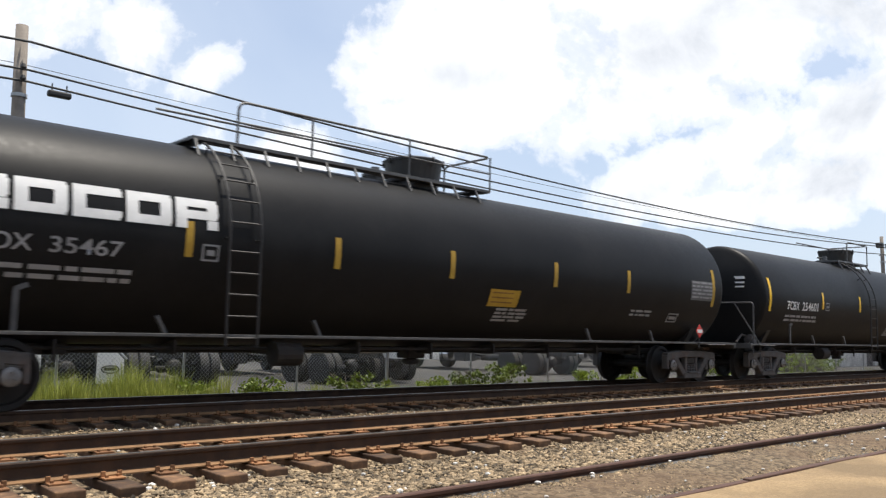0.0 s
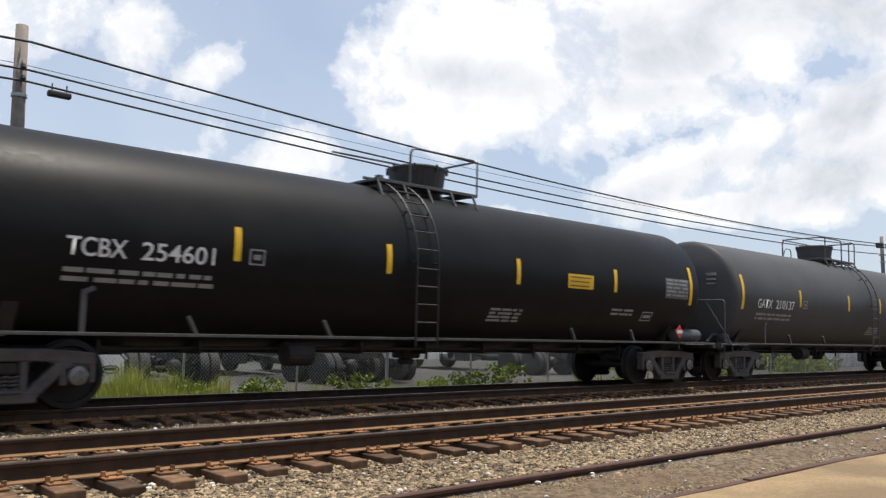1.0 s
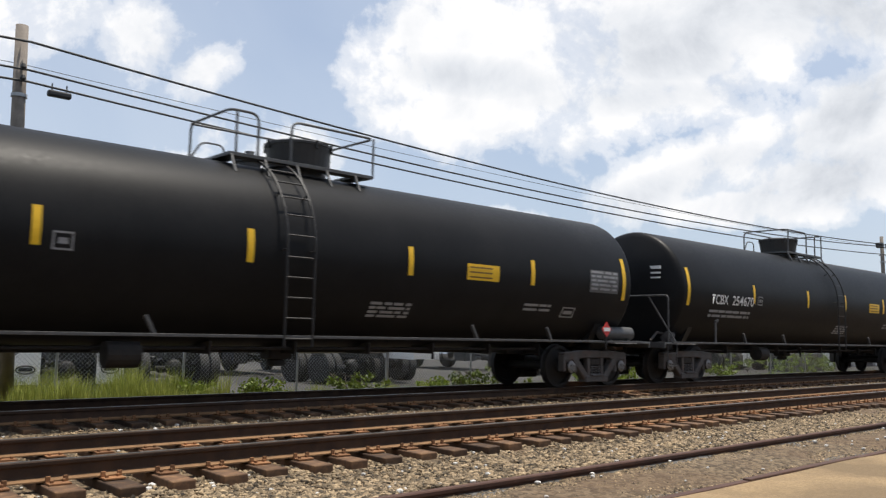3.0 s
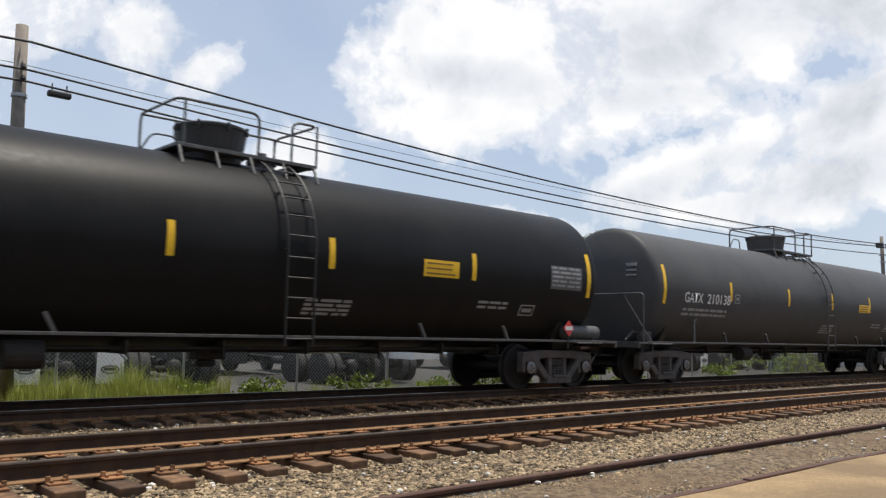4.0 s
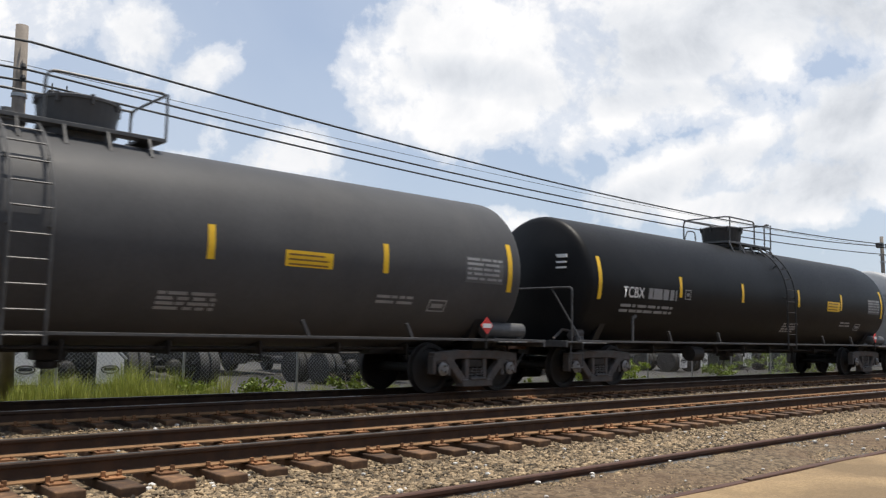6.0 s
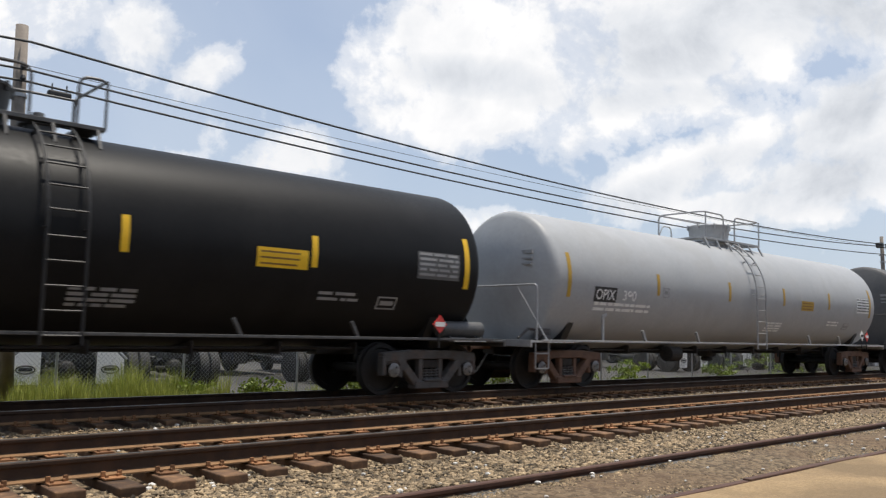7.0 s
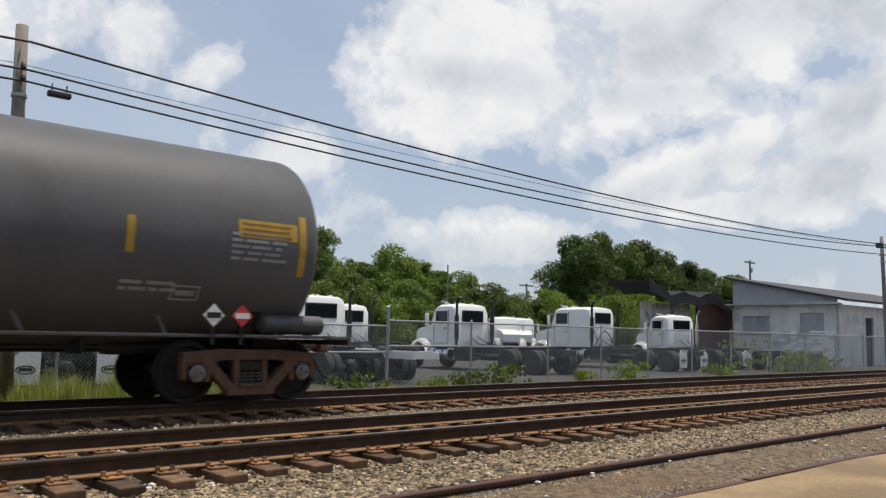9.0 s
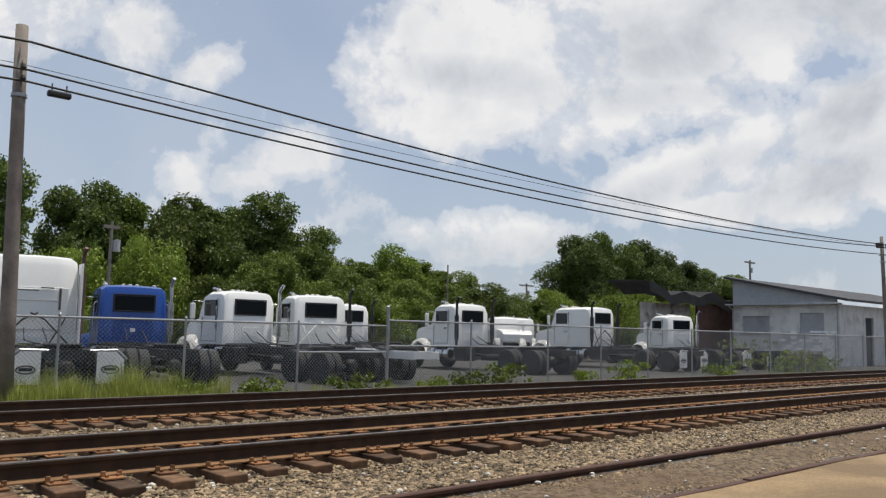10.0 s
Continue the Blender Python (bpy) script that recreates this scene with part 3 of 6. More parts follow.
def build_stones():
    """Loose ballast stones lying on the bed near the camera, and finer on the siding's gravel."""
    rnd = random.Random(5)
    ico = B()
    bmesh.ops.create_icosphere(ico, subdivisions=1, radius=1.0)
    base = np.array([v.co for v in ico.verts])
    tri = np.array([[v.index for v in f.verts] for f in ico.faces])
    ico.free()
    # an octahedral stone for the far ones
    octa = np.array([(1, 0, 0), (-1, 0, 0), (0, 1, 0), (0, -1, 0), (0, 0, 1), (0, 0, -1)], float)
    octf = np.array([(0, 2, 4), (2, 1, 4), (1, 3, 4), (3, 0, 4), (2, 0, 5), (1, 2, 5), (3, 1, 5), (0, 3, 5)])
    gen = np.random.default_rng(4)

    def field(name, count, xr, yr, size, level, label, full, skip=None, material="stone"):
        verts, faces, n = [], [], 0
        shape, fac = (base, tri) if full else (octa, octf)
        for _ in range(count):
            x = xr[0] + (xr[1] - xr[0]) * gen.random() ** 1.5
            y = yr[0] + (yr[1] - yr[0]) * gen.random()
            if skip and skip(x, y):
                continue
            s = size * (0.55 + 0.9 * gen.random() ** 2)
            p = shape * (1 + gen.uniform(-0.3, 0.3, (len(shape), 1))) * np.array([s, s * gen.uniform(0.6, 1.0), s * gen.uniform(0.5, 0.8)])
            a = gen.random() * 6.28
            c, t = math.cos(a), math.sin(a)
            q = np.column_stack([p[:, 0] * c - p[:, 1] * t, p[:, 0] * t + p[:, 1] * c, p[:, 2]])
            verts.append(q + np.array([x, y, level(x, y) + s * 0.2]))
            faces.append(fac + n)
            n += len(shape)
        me = bpy.data.meshes.new(name)
        me.from_pydata(np.concatenate(verts).tolist(), [], np.concatenate(faces).tolist())
        me.materials.append(M[material])
        tagged(new(name, me), label, "gravel", kind="stuff")

    def on_rail(x, y):
        return any(abs(y - c - s * GAUGE) < 0.10 for c in (YA, YB) for s in (-1, 1)) or abs(y - YC) < 0.05

    def tie_top(x, y):
        z = bed_height(x, y)
        for c in (YA, YB):
            if abs(y - c) < 1.32 and abs(((x - TIE_FIRST) / TIE_STEP + 0.5) % 1.0 - 0.5) < 0.25:
                return z - 0.12
        return z

    field("ballast_stones", 36000, (1.2, 17), (4.95, 7.3), 0.025, tie_top, "loose crushed stone beside the rails", True, on_rail)
    field("ballast_stones", 22000, (1.2, 30), (7.3, 11.4), 0.027, tie_top, "loose crushed stone between the rails", False, on_rail)
    field("ballast_stones", 12000, (14, 45), (4.95, 11.5), 0.03, tie_top, "loose crushed stone further along the rails", False, on_rail)
    field("pale_stones", 500, (2, 30), (4.1, 11.3), 0.026, lambda x, y: tie_top(x, y) + 0.012, "scattered pale stones among the ballast", True, on_rail, "quartz")
    field("fine_gravel_stones", 20000, (4.5, 24), (4.06, 4.95), 0.016, lambda x, y: -0.245 + 0.115 * max(0, y - 4.2), "fine grey gravel by the disused rail", False, on_rail)


# ---- the train ----
TANK_R, TANK_Z = 1.50, 2.33
CACHE = {}


def cached(key, build):
    if key not in CACHE:
        CACHE[key] = build()
    return CACHE[key]


def mesh_of(name, bm, material, smooth=False):
    me = bpy.data.meshes.new(name)
    bmesh.ops.recalc_face_normals(bm, faces=bm.faces)
    bm.to_mesh(me)
    bm.free()
    if smooth:
        me.polygons.foreach_set("use_smooth", [True] * len(me.polygons))
        me.set_sharp_from_angle(angle=radians(35))
    me.materials.append(material)
    return me


def wheelset_mesh():
    bm = B()
    for s in (-1, 1):
        prof = [(0.815, 0.06), (0.815, 0.11), (0.79, 0.13), (0.77, 0.36), (0.815, 0.385), (0.815, 0.452), (0.72, 0.459), (0.705, 0.478), (0.69, 0.482), (0.68, 0.46), (0.68, 0.385), (0.735, 0.355), (0.74, 0.15), (0.70, 0.12), (0.66, 0.11), (0.66, 0.08)]
        lathe(bm, [(s * h, r) for h, r in prof], "y", 36)
        lathe(bm, [(s * 0.815, 0.09), (s * 0.98, 0.09), (s * 0.98, 0.125), (s * 1.16, 0.125), (s * 1.18, 0.10), (s * 1.185, 0.06)], "y", 20)
        for k in range(3):
            a = k * math.tau / 3
            tube(bm, [(math.sin(a) * 0.06, s * 1.17, math.cos(a) * 0.06), (math.sin(a) * 0.06, s * 1.215, math.cos(a) * 0.06)], 0.022, 6)
    tube(bm, [(0, -0.9, 0), (0, 0.9, 0)], 0.085, 16)
    for f in bm.faces:
        if abs(f.calc_center_median().y) > 1.165:
            f.material_index = 1
    me = mesh_of("wheelset", bm, M["wheel"], True)
    me.materials.append(M["bearing"])
    return me


def side_frame_mesh(material):
    """A heavy casting: arched top chord, two slanting arms with window openings, spring seat and jaws over the bearings."""
    bm = B()
    y0, y1 = -0.085, 0.085
    strut(bm, (-0.50, 0.725), (0.50, 0.725), 0.16, y0, y1)
    for s in (-1, 1):
        strut(bm, (s * 0.46, 0.725), (s * 1.06, 0.675), 0.17, y0, y1)
        strut(bm, (s * 0.74, 0.64), (s * 0.31, 0.20), 0.155, y0, y1)
        strut(bm, (s * 0.235, 0.68), (s * 0.235, 0.20), 0.10, y0 * 0.8, y1 * 0.8)
        strut(bm, (s * 0.70, 0.63), (s * 0.72, 0.35), 0.09, y0, y1)
        strut(bm, (s * 1.075, 0.68), (s * 1.075, 0.38), 0.085, y0, y1)
        strut(bm, (s * 0.60, 0.66), (s * 0.80, 0.60), 0.12, y0 * 0.9, y1 * 0.9)
        box(bm, s * 0.889 - 0.14, s * 0.889 + 0.14, -0.07, 0.07, 0.555, 0.61, 0.01)
    strut(bm, (-0.36, 0.19), (0.36, 0.19), 0.14, y0 * 1.4, y1 * 1.4)
    strut(bm, (-0.20, 0.265), (0.20, 0.265), 0.05, y0 * 1.7, y1 * 1.7)
    bmesh.ops.bevel(bm, geom=list(bm.edges), offset=0.016, segments=1, affect="EDGES")
    return mesh_of("side_frame", bm, material)


def spring_mesh():
    bm = B()
    tube(bm, [(math.cos(a) * 0.058, math.sin(a) * 0.058, 0.26 + 0.2 * a / (math.tau * 4)) for a in [k * math.tau / 10 for k in range(41)]], 0.017, 6)
    return mesh_of("spring", bm, M["cast"], True)


def truck_bolster_mesh():
    bm = B()
    box(bm, -0.18, 0.18, -1.10, 1.10, 0.47, 0.64, 0.04)
    lathe(bm, [(0.60, 0.30), (0.80, 0.30)], "z", 20)
    for s in (-1, 1):
        box(bm, s * 0.42 - 0.03, s * 0.42 + 0.03, -0.85, 0.85, 0.36, 0.50, 0.01)
        for q in (-1, 1):
            box(bm, s * 0.40 - 0.045, s * 0.40 + 0.045, q * 0.72 - 0.06, q * 0.72 + 0.06, 0.33, 0.62, 0.015)
    tube(bm, [(-0.42, -0.15, 0.36), (0.42, 0.15, 0.40)], 0.025, 6)
    tube(bm, [(-0.42, 0.1, 0.45), (0.0, 0.2, 0.75), (0.42, 0.1, 0.45)], 0.02, 6)
    return mesh_of("bolster", bm, M["grime"])


WHEELSETS = []


def build_truck(car, x, rusty):
    material = M["rustcast"] if rusty else M["cast"]
    truck = part("truck", cached("bolster", truck_bolster_mesh), None, car, at=pose(x, 0, 0), label="rust-brown cast steel truck" if rusty else "grimy cast steel truck")
    frame_mesh = cached(("frame", rusty), lambda: side_frame_mesh(material))
    spring = cached("spring", spring_mesh)
    for s in (-1, 1):
        part("side_frame", frame_mesh, None, truck, at=pose(0, s * 1.05, 0))
        for k in (-0.12, 0, 0.12):
            part("spring", spring, None, truck, at=pose(k, s * 1.06, 0))
        wheels = part("wheelset", cached("wheels", wheelset_mesh), None, truck, at=pose(s * 0.889, 0, 0.457))
        WHEELSETS.append((wheels, s * 0.889))


def tank_mesh(half, material):
    bm = B()
    dish = [(0.0, 1.0), (0.05, 0.995), (0.10, 0.980), (0.145, 0.955)] + [(0.145 + 0.34 * (1 - (r / 0.955) ** 2), r) for r in (0.9, 0.8, 0.7, 0.6, 0.5, 0.4, 0.3, 0.2, 0.1, 0.015)]
    prof = [(-half - h, TANK_R * r) for h, r in reversed(dish)]
    prof += [(-half + half * 2 * k / 8, TANK_R) for k in range(1, 8)]
    tail = [(half + h, TANK_R * r) for h, r in dish]
    lathe(bm, prof + tail, "x", 72, (0, 0, TANK_Z))
    return mesh_of("tank", bm, material, True)


def on_tank(x, z, lift, near=-1):
    """A point on the tank's side at height z, measured round the shell from the level of its axis."""
    a = (z - TANK_Z) / TANK_R
    return Vector((x, near * (TANK_R + lift) * math.cos(a), TANK_Z + (TANK_R + lift) * math.sin(a)))


def arc_of(z):
    """Length round the shell that reaches height z."""
    return TANK_Z + TANK_R * math.asin(max(-1, min(1, (z - TANK_Z) / TANK_R)))


def patch(bm, x0, x1, z0, z1, lift=0.006, steps=6, lean=0.0, near=-1):
    """A thin sheet wrapped on the shell; z0 and z1 are lengths round the shell."""
    rows = []
    for i in range(steps + 1):
        z = z0 + (z1 - z0) * i / steps
        dx = lean * (i / steps)
        rows.append([bm.verts.new(on_tank(x, z, l, near)) for x, l in ((x0 + dx, lift), (x1 + dx, lift), (x1 + dx, 0.001), (x0 + dx, 0.001))])
    for A, C in zip(rows, rows[1:]):
        for k in range(4):
            bm.faces.new((A[k], A[(k + 1) % 4], C[(k + 1) % 4], C[k]))
    bm.faces.new(rows[0][::-1]), bm.faces.new(rows[-1])
    return bm


def lettering(words, x, z, width, height, material, car, name="lettering", lift=0.009):
    """Words wrapped on the near side of the shell, cap height and width as given."""
    curve = bpy.data.curves.new(name, "FONT")
    curve.body, curve.size, curve.offset = words, 1.0, 0.010
    tmp = bpy.data.objects.new(name, curve)
    me = bpy.data.meshes.new_from_object(tmp)
    bpy.data.objects.remove(tmp)
    bpy.data.curves.remove(curve)
    co = np.empty(len(me.vertices) * 3)
    me.vertices.foreach_get("co", co)
    co = co.reshape(-1, 3)
    lo, hi = co.min(0), co.max(0)
    out = []
    for p in co:
        u, v = (p[0] - lo[0]) / (hi[0] - lo[0]), (p[1] - lo[1]) / (hi[1] - lo[1])
        out += list(on_tank(x + u * width, z + v * height, lift))
    me.vertices.foreach_set("co", out)
    me.name = name
    return part(name, me, material, car)


def bars(bm, x, z, width, rows, row_height, gap, rnd):
    """Unreadable small print as rows of short bars."""
    for r in range(rows):
        a, z1 = x, z - r * (row_height + gap)
        while a < x + width:
            w = min(rnd.uniform(0.10, 0.42), x + width - a)
            if w > 0.05:
                patch(bm, a, a + w, z1 - row_height, z1, 0.005, 1)
            a += w + rnd.uniform(0.03, 0.08)


def block_word(car, x, z, height):
    """Six heavy white block shapes painted in a row."""
    w, t = 0.63, 0.165
    g = 0.06
    for k in range(6):
        bm = B()
        a = x + k * (w + g)
        patch(bm, a, a + t, z, z + height, 0.007)
        patch(bm, a + t, a + w - 0.02, z + height - t * 0.75, z + height, 0.007, 2)
        if k in (0, 1, 5):
            patch(bm, a + t, a + w - 0.02, z + height * 0.32, z + height * 0.32 + t * 0.75, 0.007, 2)
            patch(bm, a + w - t, a + w, z + height * 0.40, z + height - 0.05, 0.007)
            if k:
                patch(bm, a + w - t, a + w, z, z + height * 0.30, 0.007, 3)
        else:
            patch(bm, a + t, a + w - 0.02, z, z + t * 0.75, 0.007, 2)
            if k != 3:
                patch(bm, a + w - t, a + w, z + 0.04, z + height - 0.04, 0.007)
            else:
                patch(bm, a + w - t, a + w, z + 0.04, z + height * 0.28, 0.007, 2)
                patch(bm, a + w - t, a + w, z + height * 0.72, z + height - 0.04, 0.007, 2)
        part("painted_shape", bm, M["white"], car, "large white painted block shape")


def placard(car, x, y, z, red):
    """A diamond hazard placard on its holder."""
    bm = B()
    m = pose(x, y, z, ry=45)
    box(bm, -0.115, 0.115, -0.008, 0.008, -0.115, 0.115, 0, m)
    ob = part("placard", bm, M["red"] if red else M["white"], car, "red and white diamond placard" if red else "white diamond placard")
    bm = B()
    box(bm, -0.115, 0.115, -0.012, -0.009, -0.04, 0.042)
    part("placard_band", bm, M["white"] if red else M["steel"], ob, at=pose(x, y, z))
    bm = B()
    box(bm, -0.02, 0.02, 0.01, 0.03, -0.42, 0.1)
    part("placard_post", bm, M["steel"], ob, at=pose(x, y, z))


def ladder(car, x, width, material):
    top, off = 74, TANK_R + 0.13
    rails = []
    for s in (0, width):
        bm = B()
        path = [(x + s, -off, 0.86), (x + s, -off, TANK_Z - 0.2)]
        path += [(x + s, -off * math.cos(radians(a)), TANK_Z + off * math.sin(radians(a))) for a in range(0, top + 1, 6)]
        tube(bm, path, 0.021, 6)
        for a in (0, 35, 60):
            c, t = math.cos(radians(a)), math.sin(radians(a))
            tube(bm, [(x + s, -TANK_R * c, TANK_Z + TANK_R * t), (x + s, -off * c, TANK_Z + off * t)], 0.016, 6)
        rails.append(part("ladder_rail", bm, material, car))
    bm = B()
    tube(bm, [(0, 0, 0), (width, 0, 0)], 0.013, 6)
    rung = mesh_of("rung", bm, material)
    places = [(-off, 0.98 + 0.31 * k) for k in range(int((TANK_Z - 0.98) / 0.31) + 1)]
    places += [(-off * math.cos(radians(a)), TANK_Z + off * math.sin(radians(a))) for a in (8, 19.5, 31, 42.5, 54, 65.5)]
    for y, z in places:
        part("rung", rung, None, rails[0], at=pose(x, y, z))


def top_works(car, spec):
    """Walkway, guard rails, manway housing and valves along the top."""
    p0, p1, dx = spec["deck0"], spec["deck1"], spec["dome"]
    metal = M["greyrail"] if spec["paint"] == "grey" else M["railing"]
    z = TANK_Z + TANK_R + 0.07
    bm = B()
    for y0, y1 in ((-0.72, -0.48), (0.48, 0.72)):
        box(bm, p0, p1, y0, y1, z - 0.06, z, 0.006)
    for x in (p0, p1 - 0.3):
        box(bm, x, x + 0.3, -0.48, 0.48, z - 0.05, z - 0.005)
    for k in range(int((p1 - p0) / 0.6) + 1):
        x = p0 + 0.05 + k * 0.6
        if x < p1:
            for s in (-1, 1):
                tube(bm, [(x, s * 0.7, z - 0.05), (x, s * 0.86, TANK_Z + math.sqrt(TANK_R ** 2 - 0.86 ** 2) - 0.01)], 0.025, 6)
    part("walkway", bm, metal, car)
    top, y = z + 0.68, 0.70
    lx, foot = spec["ladder"], TANK_Z + 1.30
    gap0, gap1 = lx - 0.06, lx + 0.56
    if gap0 - p0 > 0.3:
        bm = B()
        tube(bm, rounded([(gap0, -y, z), (gap0, -y, top), (p0, -y, top), (p0, y, top), (p0, y, foot)], 0.16), 0.022, 7)
        part("guard_rail", bm, metal, car)
        bm = B()
        tube(bm, [(p0 + 0.12, -y, z), (p0 + 0.12, -y, top)], 0.02, 6)
        part("rail_post", bm, metal, car)
        bm = B()
        tube(bm, rounded([(p0 - 0.02, y, z + 0.02), (p0 + 0.2, y, z + 0.40), (p0 + 0.62, y, z + 0.40), (p0 + 0.66, y, z)], 0.12), 0.018, 6)
        part("hand_loop", bm, metal, car)
    bm = B()
    tube(bm, rounded([(min(gap1, p1 - 0.12), -y, z), (min(gap1, p1 - 0.12), -y, top), (p1, -y, top), (p1, y, top), (p1, y, z)], 0.05 if gap1 > p1 - 0.3 else 0.16), 0.022, 7)
    part("guard_rail", bm, metal, car)
    bm = B()
    tube(bm, [(p0, y, top), (p1, y, top)], 0.02, 6)
    part("back_rail", bm, metal, car)
    for x, q in [(p1, -y), (p1, y)] + ([(p0 + (p1 - p0) * k / 3, -y) for k in (1, 2)] if p1 - p0 > 4 else []):
        bm = B()
        tube(bm, [(x, q, z - 0.04), (x, q, top)], 0.02, 6)
        part("rail_post", bm, metal, car)
    if p1 - p0 > 4:
        bm = B()
        tube(bm, [(gap1, -y, z + 0.34), (p1, -y, z + 0.34)], 0.016, 6)
        part("middle_rail", bm, metal, car)
    base = TANK_Z + TANK_R - 0.12
    bm = B()
    lathe(bm, [(base, 0.52), (base + 0.18, 0.50), (base + 0.19, 0.56), (base + 0.24, 0.56), (base + 0.25, 0.53), (base + 0.60, 0.58)], "z", 28, (dx, 0, 0))
    dome_mat = {"grey": M["metalwall"], "dusty": M["dusty"]}.get(spec["paint"], M["steel"])
    dome = part("manway_housing", bm, dome_mat, car, smooth=False)
    bm = B()
    lathe(bm, [(base + 0.60, 0.60), (base + 0.64, 0.60), (base + 0.68, 0.50), (base + 0.70, 0.1)], "z", 28, (dx, 0, 0))
    for k in range(8):
        a = k * math.tau / 8
        tube(bm, [(dx + 0.6 * math.cos(a), 0.6 * math.sin(a), base + 0.53), (dx + 0.6 * math.cos(a), 0.6 * math.sin(a), base + 0.67)], 0.025, 6)
    part("housing_lid", bm, dome_mat, dome)
    bm = B()
    vx = dx + (0.95 if dx < (p0 + p1) / 2 else -0.95)
    lathe(bm, [(base, 0.2), (base + 0.2, 0.2), (base + 0.2, 0.26), (base + 0.25, 0.26), (base + 0.27, 0.1), (base + 0.40, 0.08)], "z", 18, (vx, 0, 0))
    tube(bm, [(vx - 0.3, 0.1, base + 0.33), (vx + 0.3, 0.1, base + 0.33)], 0.03, 8)
    part("relief_valve", bm, metal, car)


def end_works(car, s, x, reach, spec):
    """Stub sill, coupler, hose, end platform and hand rails at one end; s is the way it faces."""
    metal = M["greyrail"] if spec["paint"] == "grey" else M["railing"]
    bm = B()
    box(bm, min(x - s * 2.4, x + s * 0.75), max(x - s * 2.4, x + s * 0.75), -0.17, 0.17, 0.70, 1.02, 0.02)
    box(bm, x - 0.35, x + 0.35, -0.8, 0.8, 0.80, 1.0, 0.03)
    for q in (-1, 1):
        strut_y = q * 0.55
        box(bm, x - 0.25, x + 0.25, strut_y - 0.03, strut_y + 0.03, 0.95, 1.32, 0.01)
    part("draft_sill", bm, M["steel"], car)
    bm = B()
    e = x + s * 1.02
    box(bm, min(x - s * 0.45, e), max(x - s * 0.45, e), -1.46, 1.46, 0.965, 1.005, 0.008)
    box(bm, e - 0.03, e + 0.03, -1.46, 1.46, 0.88, 1.02, 0.008)
    deck = part("end_platform", bm, metal, car)
    bm = B()
    for k in range(5):
        a = x + s * 0.1 + (k - 2) * 0.17
        box(bm, a - 0.07, a + 0.07, -1.466, -1.456, 0.968, 1.0)
    part("edge_print", bm, M["white"], deck, "row of small white print")
    bm = B()
    tip = x + s * reach
    box(bm, min(x + s * 0.7, tip - s * 0.1), max(x + s * 0.7, tip - s * 0.1), -0.07, 0.07, 0.80, 0.94, 0.02)
    coupler = part("coupler", bm, M["rustcast"], car, "rusty coupler")
    bm = B()
    box(bm, tip - 0.19, tip + 0.03, -0.16, 0.13, 0.73, 1.0, 0.05)
    part("knuckle", bm, M["rustcast"], coupler)
    bm = B()
    tube(bm, [(x + s * (1.05 + (reach - 1.05) * t), -0.28 + 0.12 * t, 0.72 - 0.42 * math.sin(t * math.pi * 0.5) ** 1.2) for t in [k / 8 for k in range(9)]], 0.024, 6)
    part("brake_hose", bm, M["hose"], car)
    if s < 0:
        bm = B()
        e = x + s * 0.82
        tube(bm, rounded([(e, -1.42, 1.0), (e, -1.42, 2.14), (e, 1.42, 2.14), (e, 1.42, 1.0)], 0.1), 0.022, 7)
        part("hand_rail", bm, metal, car)
    for q in (-1, 1):
        y = q * 1.42
        if s > 0:
            continue
        bm = B()
        tube(bm, [(x + s * 0.84, y * 0.62, 2.12), (x + s * 0.50, y, 1.02)], 0.018, 6)
        part("rail_brace", bm, metal, car)
        bm = B()
        box(bm, x - s * 1.35 - 0.035, x - s * 1.35 + 0.035, y - 0.02, y + 0.02, 0.99, 1.55, 0.006)
        strut(bm, (x - s * 1.35, 1.55), (x - s * 1.47, 1.60), 0.06, y - 0.02, y + 0.02)
        part("grab_bracket", bm, metal, car)
        bm = B()
        for k in (0, 1):
            tube(bm, rounded([(x + s * 0.45, y, 0.97), (x + s * 0.45, y, 0.45 + 0.3 * k), (x + s * 0.85, y, 0.45 + 0.3 * k), (x + s * 0.85, y, 0.97)], 0.04, 2), 0.016, 6)
        part("step", bm, metal, car)
    if s < 0:
        bm = B()
        lathe(bm, [(-0.2, 0.03), (-0.18, 0.13), (0.12, 0.13), (0.2, 0.05)], "x", 14, (x + s * 0.1, -0.95, 1.18))
        box(bm, x + s * 0.1 - 0.12, x + s * 0.1 + 0.12, -1.1, -0.82, 1.0, 1.12, 0.03)
        tube(bm, [(x + s * 0.1, -0.95, 1.2), (x + s * 0.5, -0.9, 1.25), (x + s * 0.8, -0.9, 1.05)], 0.03, 6)
        part("brake_valve", bm, M["cast"], car)
    # the cradle that carries the tank's end
    bm = B()
    for q in (-1, 1):
        pts = [(0.18 * q, 0.98), (0.95 * q, 0.98), (1.18 * q, 1.40), (0.75 * q, 1.02), (0.18 * q, 0.86)]
        va = [bm.verts.new((x - s * 0.55 - 0.1, a, b)) for a, b in pts]
        vb = [bm.verts.new((x - s * 0.55 + 0.1, a, b)) for a, b in pts]
        bm.faces.new(va), bm.faces.new(vb[::-1])
        for k in range(5):
            bm.faces.new((va[k], vb[k], vb[(k + 1) % 5], va[(k + 1) % 5]))
    part("saddle", bm, M["steel"], car)


